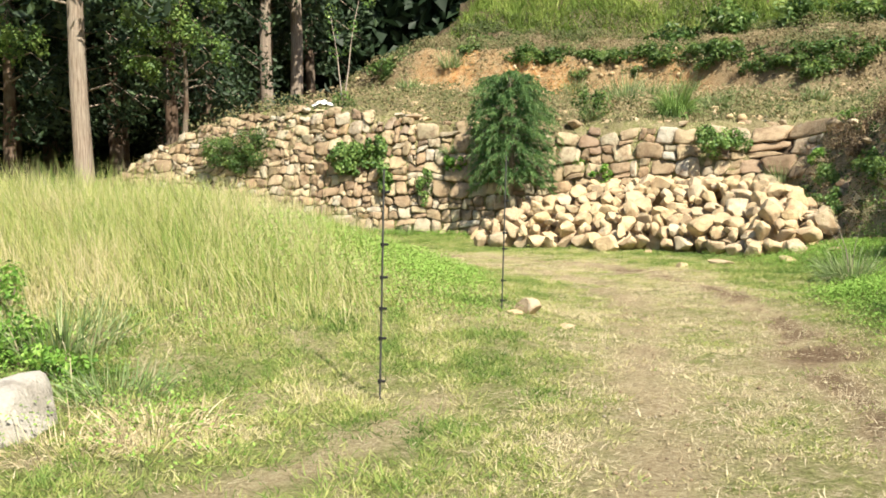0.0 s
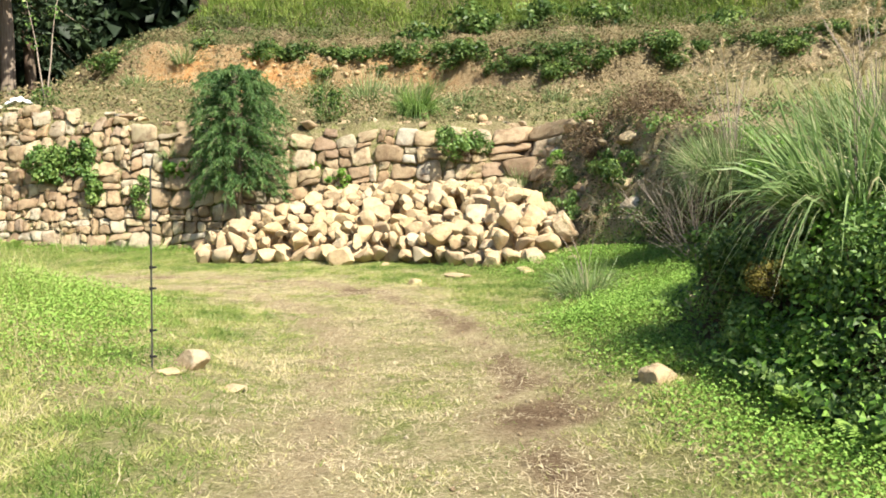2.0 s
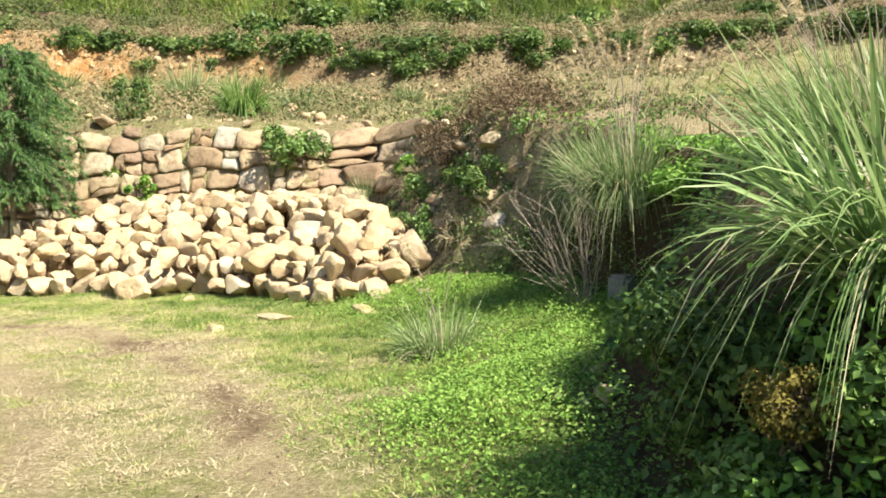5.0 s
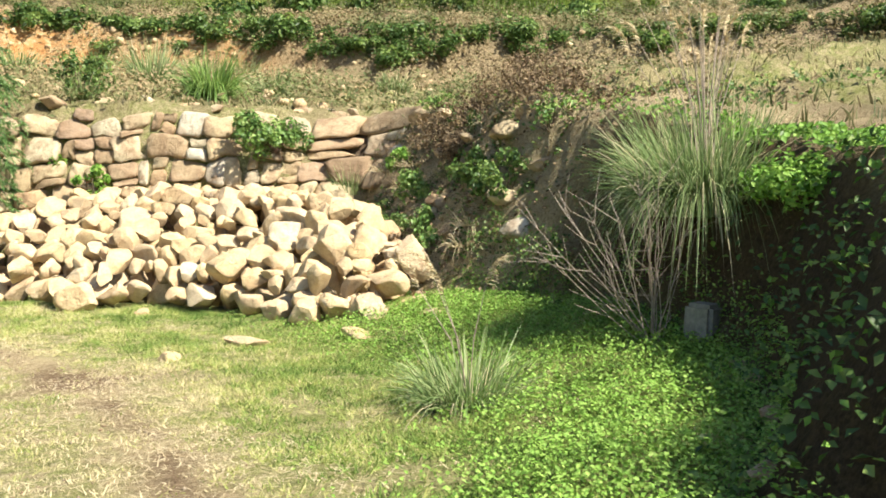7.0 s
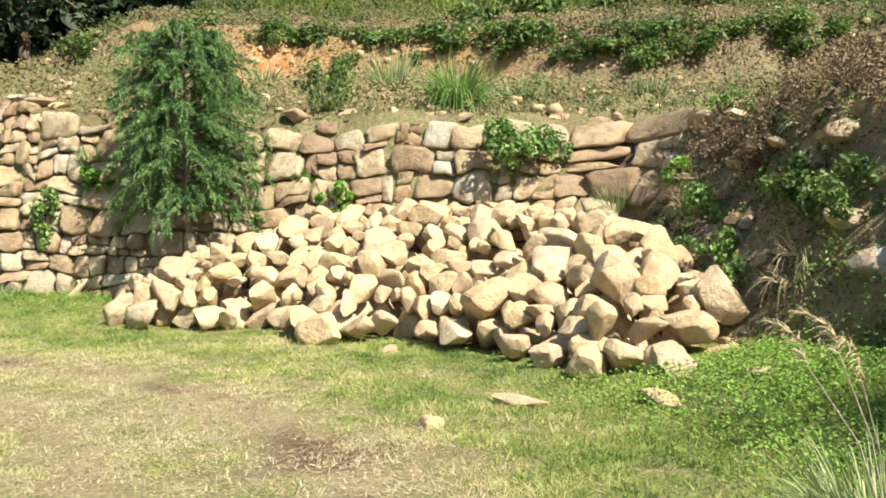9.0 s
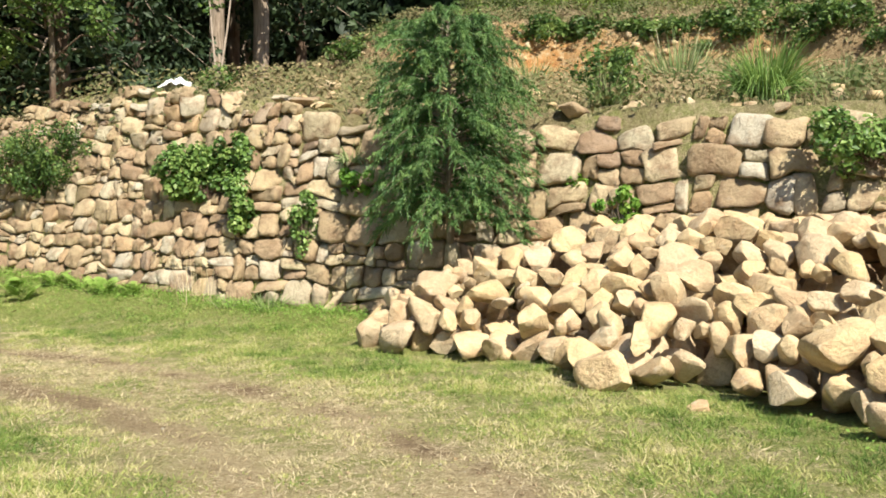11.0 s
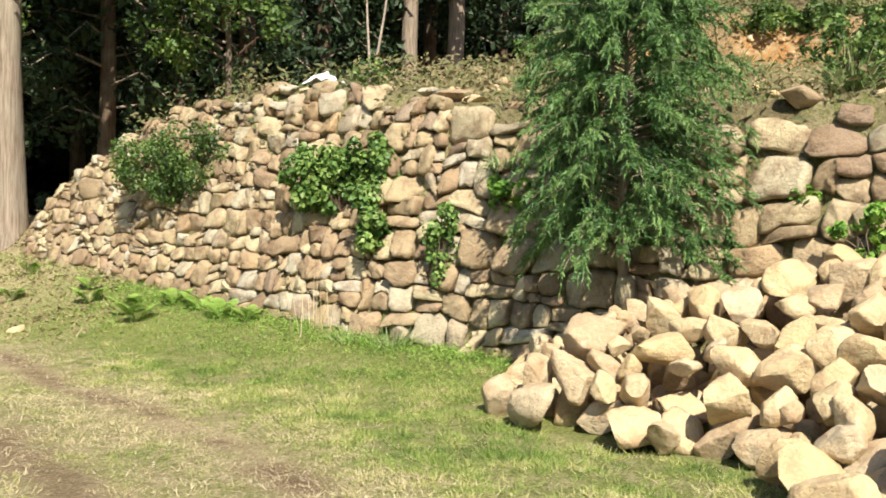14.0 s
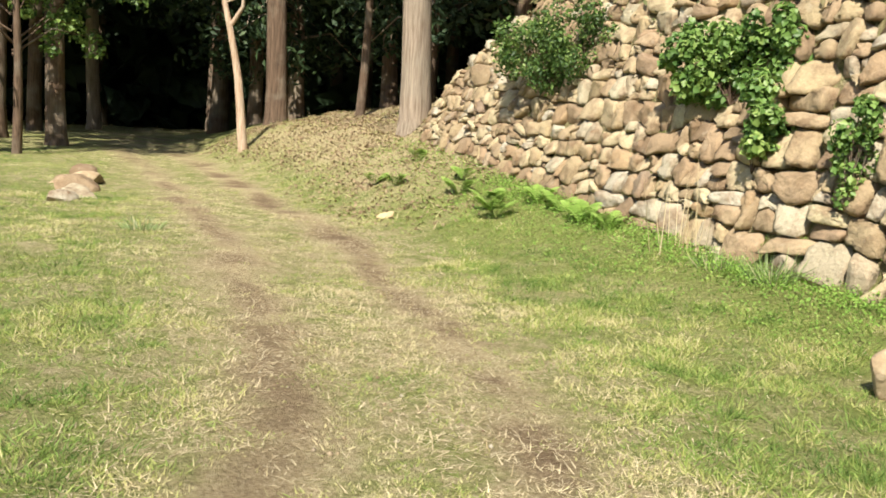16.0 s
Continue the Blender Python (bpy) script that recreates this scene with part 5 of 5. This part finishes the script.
# stakes and clutter
fence_stake(-0.46, 6.4, 1.55, 0.045, 1, (0.13, 0.42, 0.62, 0.83, 1.05, 1.4))
fence_stake(0.57, 9.46, 1.55, 0.05, 2, (0.1, 0.3, 0.62, 0.78, 1.1))
tussock(-1.75, 5.7, at_ground(-1.75, 5.7), 420, 0.5, 0.010, STRAW, 200, "flattened clump of dry yellow straw", "straw_clump", spread=1.6, droop=0.9, radius=0.35)
tussock(-2.3, 6.6, at_ground(-2.3, 6.6), 240, 0.5, 0.012, PLUME, 201, "green weed tuft near the rock", spread=0.8, droop=0.6, radius=0.35)
tussock(-3.1, 7.6, at_ground(-3.1, 7.6), 360, 0.7, 0.014, PLUME, 202, "green weed tuft at the meadow edge", spread=0.7, droop=0.6, radius=0.5)
bm = bmesh.new()
bmesh.ops.create_grid(bm, x_segments=14, y_segments=10, size=0.5)
for v in bm.verts:
    v.co.x *= 0.62
    v.co.y *= 0.4
    v.co.z = 0.20 * (1 - (v.co.x / 0.36) ** 2) * (1 - (v.co.y / 0.26) ** 2) + 0.05 * noise.noise(v.co * 9)
bmesh.ops.solidify(bm, geom=bm.faces[:], thickness=0.02)
bag = part("white_sheet", bm, BAG)
bag.location = (-3.55, 28.2, at_ground(-3.55, 28.2) + 0.12)
tagged(bag, "crumpled white plastic sheet on the wall top", "sheet")

for k, (wx, wy, wr) in enumerate(((-3.3, 7.3, 0.26), (-2.85, 7.0, 0.2), (-3.9, 8.2, 0.3))):
    shrub(wx, wy, at_ground(wx, wy) - 0.05, (wr, wr, wr * 0.9), 900, 0.05, WEED, 640 + k, "leafy green weed clump at the meadow edge", "weed_clump", "weeds of the meadow edge", lobe_count=18, small=0.36, aspect=2.0, category="weeds")

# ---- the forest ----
# kinds 1 to 3 take darker bark, so inner trunks look shaded
kinds = [forest_tree(300, 21, 0.315, 6.6, 3.2), forest_tree(301, 22, 0.33, 6.0, 3.1, BROWN_SHADE_BARK), forest_tree(302, 18, 0.29, 5.8, 3.3, BROWN_SHADE_BARK), forest_tree(303, 15, 0.24, 2.4, 3.0, BROWN_SHADE_BARK, 6500, 0.28)]
rngf = np.random.default_rng(77)
SPOTS = [(-11.6, 29.8, 0), (-8.4, 45.3, 0), (-7.2, 46.6, 0), (-17.0, 43.0, 3), (-15.0, 38.6, 2), (-14.0, 39.6, 1), (-12.6, 44.8, 0), (-18.5, 40.0, 3), (-22.0, 40.0, 1), (-20.6, 32.4, 1), (-22.6, 34.6, 3), (-25.5, 34.8, 3), (-14.5, 42.0, 3), (-19.8, 36.2, 3), (-13.8, 35.6, 3), (-16.0, 34.4, 3), (-11.4, 39.0, 3), (-10.8, 43.0, 3), (-21.5, 24.2, 1), (-33.0, 30.0, 2), (-36, 33.5, 0)]
tries = 0
while len(SPOTS) < 92 and tries < 6000:
    tries += 1
    x, y = rngf.uniform(-52, -6), rngf.uniform(22, 66)
    if x > -12.2 + 0.27 * (y - 29.7) or x > -0.13 * y or (y < 36 and x > -22):
        continue
    if abs(float(nearest(np.array(x), np.array(y), TRACK)[0])) < 2.6:
        continue
    if any(math.hypot(x - a, y - b) < 2.7 for a, b, _ in SPOTS):
        continue
    SPOTS.append((x, y, int(rngf.integers(3))))
# the six trees listed here are added to make dark patches above the meadow
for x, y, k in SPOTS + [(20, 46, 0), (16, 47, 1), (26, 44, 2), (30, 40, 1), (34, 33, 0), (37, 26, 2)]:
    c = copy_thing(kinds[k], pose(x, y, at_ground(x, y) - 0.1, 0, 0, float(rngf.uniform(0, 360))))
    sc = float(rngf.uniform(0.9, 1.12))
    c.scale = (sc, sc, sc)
for k in kinds:
    for o in list(k.children_recursive) + [k]:
        bpy.data.objects.remove(o)


def dead_tree(x, y, seed):
    """A pale barkless young tree that leans, forked high up."""
    rng = np.random.default_rng(seed)
    ob = anchor("dead_tree", x, y, at_ground(x, y), "pale leaning dead tree at the forest edge", "tree")
    d = np.array([-0.45, -0.40, 0.0])
    t = np.linspace(0, 1, 9)
    pts = np.stack([d[0] * t ** 1.4 * 1.4, d[1] * t ** 1.4 * 1.4, -0.2 + 5.0 * t], -1) + rng.normal(0, 0.03, (9, 3))
    soup("trunk", *tube(pts, np.linspace(0.13, 0.05, 9), 8), DEADWOOD, ob, smooth=True)
    soup("branch", *tube([pts[5], pts[5] + (0.25, 0.2, 0.5), pts[5] + (0.3, 0.2, 1.3)], [0.06, 0.05, 0.02], 6), DEADWOOD, ob, smooth=True)
    soup("branch", *tube([pts[6], pts[6] + (0.4, 0.3, 0.2), pts[6] + (0.8, 0.6, 0.25)], [0.03, 0.02, 0.01], 6), DEADWOOD, ob, smooth=True)


DEADWOOD = bark_material("dead_wood", (0.30, 0.17, 0.10), (0.56, 0.45, 0.34))
dead_tree(-16.8, 29.0, 4)

# overhanging shrubs along the upper bank
rngh = np.random.default_rng(55)
hedge = [shrub(0, 0, -80, (0.9, 0.6, 0.45), 700, 0.15, SHRUB, 400 + k, "dark green shrub overhanging the upper terrace bank", "bank_shrub", "shrubs of the upper bank", lobe_count=20, small=0.34) for k in range(3)]
for k in range(150):
    w = rngh.uniform(5.6, 11.0) if k > 26 else rngh.uniform(4.0, 5.8)
    i = int(w)
    q = BANK[i] + (BANK[i + 1] - BANK[i]) * (w - i)
    d = unit(BANK[i + 1] - BANK[i])
    q = q + np.array([-d[1], d[0]]) * rngh.uniform(0.7, 1.7)
    c = copy_thing(hedge[k % 3], pose(float(q[0]), float(q[1]), at_ground(*q) - 0.35, 0, 0, float(rngh.uniform(0, 360))))
    sc = float(rngh.uniform(0.5, 1.1))
    c.scale = (sc, sc, sc * 0.8)
for k, (hx, hy, sc) in enumerate(((10.5, 40.5, 1.6), (13, 40.5, 1.8), (15.5, 39.5, 1.7), (2.0, 42.5, 1.1), (18, 38.5, 1.6), (22, 35.5, 1.6), (26, 31, 1.5), (6, 41.5, 0.9), (-1.5, 41.5, 0.8), (29, 26, 1.6))):
    c = copy_thing(hedge[k % 3], pose(hx, hy, at_ground(hx, hy) - 0.2, 0, 0, 40.0 * k))
    c.scale = (sc, sc, sc)
for k in hedge:
    for o in list(k.children_recursive) + [k]:
        bpy.data.objects.remove(o)

# undergrowth at the forest edge
for k, (ux, uy, uz, r) in enumerate(((-13.2, 33.0, 0.3, 0.5), (-26, 34.6, 2.8, 1.3), (-25.5, 24.0, 1.8, 1.5), (-21.0, 22.6, 0.2, 0.8), (-6.8, 31.0, 0.2, 0.4), (-5.2, 31.8, 0.2, 0.45), (-30, 26, 2.0, 1.6))):
    shrub(ux, uy, at_ground(ux, uy) + (0 if uz < 1 else uz * 0.6), (r, r, r * 0.6), 1500, 0.13, FOREST_SHADE, 440 + k, "leafy green undergrowth at the forest edge", "undergrowth_bush", "undergrowth of the forest", lobe_count=26, small=0.3, aspect=2.0, hang=0.0 if uz < 1 else 0.0)


def far_woods():
    """The closed mass of leaves far behind the trees."""
    rng = np.random.default_rng(91)
    n = 60000
    a = rng.uniform(radians(86), radians(172), n)
    r = rng.uniform(46, 60, n)
    x, y = 2 + r * np.cos(a), 16 + r * np.sin(a)
    z = height(x, y) + rng.uniform(0, 22, n)
    # low tint deepens the shade painted into these leaves
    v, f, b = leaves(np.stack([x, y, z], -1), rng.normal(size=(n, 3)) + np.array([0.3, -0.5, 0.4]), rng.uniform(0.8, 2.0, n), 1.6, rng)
    tagged(soup("far_woods", v, f, FOREST_SHADE, None, np.clip(rng.normal(0.15, 0.15, n), 0, 1)[b]), "dense dark woods far behind the cedars", "woods", kind="stuff")


far_woods()
loose_stone(-4.3, 27.95, (0.34, 0.28, 0.26), 240, "rounded brown boulder on the wall top", WALL_STONE)


def broadleaf_tree(x, y, low, high, reach, seed):
    """A forest-edge broadleaf tree: slender trunk, spreading limbs and loose hanging sprays of leaves."""
    rng = np.random.default_rng(seed)
    ob = anchor("broadleaf_tree", x, y, at_ground(x, y), "leafy green broadleaf tree at the forest edge", "tree", "broadleaf trees of the forest edge")
    t = np.linspace(0, 1, 7)
    pts = np.stack([0.3 * np.sin(3 * t), 0.2 * np.cos(2 * t), -0.2 + high * t], -1)
    soup("trunk", *tube(pts, np.linspace(0.13, 0.03, 7), 9), BROWN_SHADE_BARK, ob, smooth=True)
    lobes, limbs = [], []
    for k in range(26):
        h = low + (high - low) * rng.random()
        a = rng.uniform(0, 6.28)
        r = reach * rng.uniform(0.4, 1.0)
        tip = np.array([math.cos(a) * r, math.sin(a) * r, h])
        limbs.append(tube([(0.15, 0.05, h - 0.3 * r), (tip[0] * 0.55, tip[1] * 0.55, h + 0.1), tip], [0.03, 0.02, 0.006], 5))
        lobes += [(*(tip * np.array([q, q, 1]) + rng.normal(0, 0.22, 3)), rng.uniform(0.22, 0.45)) for q in (0.6, 0.85, 1.05)]
    soup("branchwork", *merge(limbs), BROWN_SHADE_BARK, ob)
    foliage("crown", lobes, 4200, 0.15, BROADLEAF, ob, rng, 0.7, 1.5, 0.3)
    return ob


broadleaf_tree(-9.9, 35.0, 3.6, 7.5, 2.3, 601)
broadleaf_tree(-15.8, 31.6, 4.2, 8.5, 2.0, 602)
broadleaf_tree(-20.6, 24.7, 3.0, 7.5, 3.0, 603)


def young_tree(x, y, seed):
    """Two thin leaning stems with a few leaves."""
    rng = np.random.default_rng(seed)
    ob = anchor("young_tree", x, y, at_ground(x, y), "thin leaning young tree behind the wall top", "tree")
    lobes = []
    for dx, top in ((-0.35, 2.9), (0.55, 3.4)):
        t = np.linspace(0, 1, 6)
        pts = np.stack([dx * t ** 1.3, 0.1 * t, -0.1 + top * t], -1) + rng.normal(0, 0.015, (6, 3))
        soup("stem", *tube(pts, np.linspace(0.028, 0.01, 6), 6), TWIG, ob)
        lobes += [(*(pts[i] + rng.normal(0, 0.12, 3)), 0.22) for i in (3, 4, 5, 5)]
    foliage("foliage", lobes, 160, 0.11, IVY, ob, rng)
    foliage("foliage", [(0, 0, 0.25, 0.3), (0.2, 0.1, 0.15, 0.25), (-0.2, 0, 0.2, 0.22)], 420, 0.09, SHRUB, ob, rng)


young_tree(-3.0, 28.9, 8)
for k in range(22):
    rr = random.Random(1200 + k)
    u = rr.uniform(6.5, ARC[-1] - 0.6)
    p = on_wall(u, float(np.interp(u, ARC, WR)) + 0.06, rr.uniform(-0.35, 0.0))
    r = rr.uniform(0.11, 0.23)
    top = loose_stone(float(p[0]), float(p[1]), (r * 1.2, r, r * 0.8), 1200 + k, "weathered stone lying loose on the wall top", WALL_STONE if k % 3 else HEAP_STONE, group="stones on the wall top")
    top.location.z = float(p[2]) + r * 0.15

def track_gravel():
    """Pebbles and crumbs of earth on the worn track."""
    rng = np.random.default_rng(26)
    x, y = scatter(40000, -12, 6, 2, 27, rng)
    t, _ = nearest(x, y, TRACK)
    s, w = nearest(x, y, FOOT)
    keep = (s < -0.3) & (rng.random(len(x)) < ease(1.5 - np.abs(t), 0, 1.0) * ease(fbm(x, y, 1.7, 41), 0.42, 0.68))
    x, y = x[keep], y[keep]
    n = len(x)
    r = 0.005 + 0.014 * rng.random(n) ** 3
    c = np.stack([x, y, height(x, y) + r * 0.35], -1)
    corner = np.array([(1, 0, 0), (-1, 0, 0), (0, 1, 0), (0, -1, 0), (0, 0, 0.8), (0, 0, -0.8)], float)
    v = c[:, None] + corner[None] * r[:, None, None] * rng.uniform(0.6, 1.35, (n, 6, 1))
    tri = np.array([(0, 2, 4), (2, 1, 4), (1, 3, 4), (3, 0, 4), (2, 0, 5), (1, 2, 5), (3, 1, 5), (0, 3, 5)])
    f = (np.arange(n)[:, None, None] * 6 + tri[None]).reshape(-1, 3)
    tagged(soup("track_gravel", v.reshape(-1, 3), f, WALL_STONE), "small pale pebbles scattered on the track", "gravel", kind="stuff")


def slope_debris():
    """Dead leaves, twigs and dry grass on the earth slope before the forest and the wall's low end."""
    rng = np.random.default_rng(27)
    x, y = scatter(130000, -22, -2.5, 22.5, 34, rng)
    s, w = nearest(x, y, FOOT)
    t, _ = nearest(x, y, TRACK)
    keep = (s > -3.0) & (s < 2.5) & (w < 7.4) & (np.abs(t) > 1.1) & (rng.random(len(x)) < ease(7.4 - w, 0, 1.2) * ease(s, -3.0, -1.8) * (0.25 + 0.75 * ease(fbm(x, y, 1.6, 44), 0.3, 0.65)))
    x, y = x[keep], y[keep]
    m = len(x) // 2
    z = height(x, y)
    v, f, b = leaves(np.stack([x, y, z + 0.02], -1)[:m], rng.normal(0, 0.5, (m, 3)) + np.array([0, 0, 1.0]), rng.uniform(0.03, 0.10, m), 2.0, rng)
    tagged(soup("leaf_litter", v, f, BRUSH, None, np.clip(rng.normal(0.75, 0.25, m), 0, 1)[b]), "brown dead leaves littering the earth slope", "litter", kind="stuff")
    x, y, z = (np.concatenate([a[:m], a[m::3]]) for a in (x, y, z))
    k = len(x) - m
    way = unit(np.stack([rng.normal(0, 1.2, k), rng.normal(0, 1.2, k), np.ones(k)], -1))
    v, f, b = ribbons(np.stack([x, y, z], -1)[m:], way, rng.uniform(0.06, 0.28, k), rng.uniform(0.006, 0.014, k), rng.uniform(0.2, 0.8, k), 2, rng)
    tagged(soup("slope_grass", v, f, GRASS, None, np.clip(rng.normal(0.7, 0.25, k), 0, 1)[b]), "sparse dry grass on the earth slope", "grass", kind="stuff")


track_gravel()
slope_debris()
lawn()
tall_grass()
broadleaf_cover()
bank_cover()
hillside()

for o in bpy.data.objects:
    if o.parent and o.name.split(".")[0] == "branchwork":
        o["kind"] = "stuff"
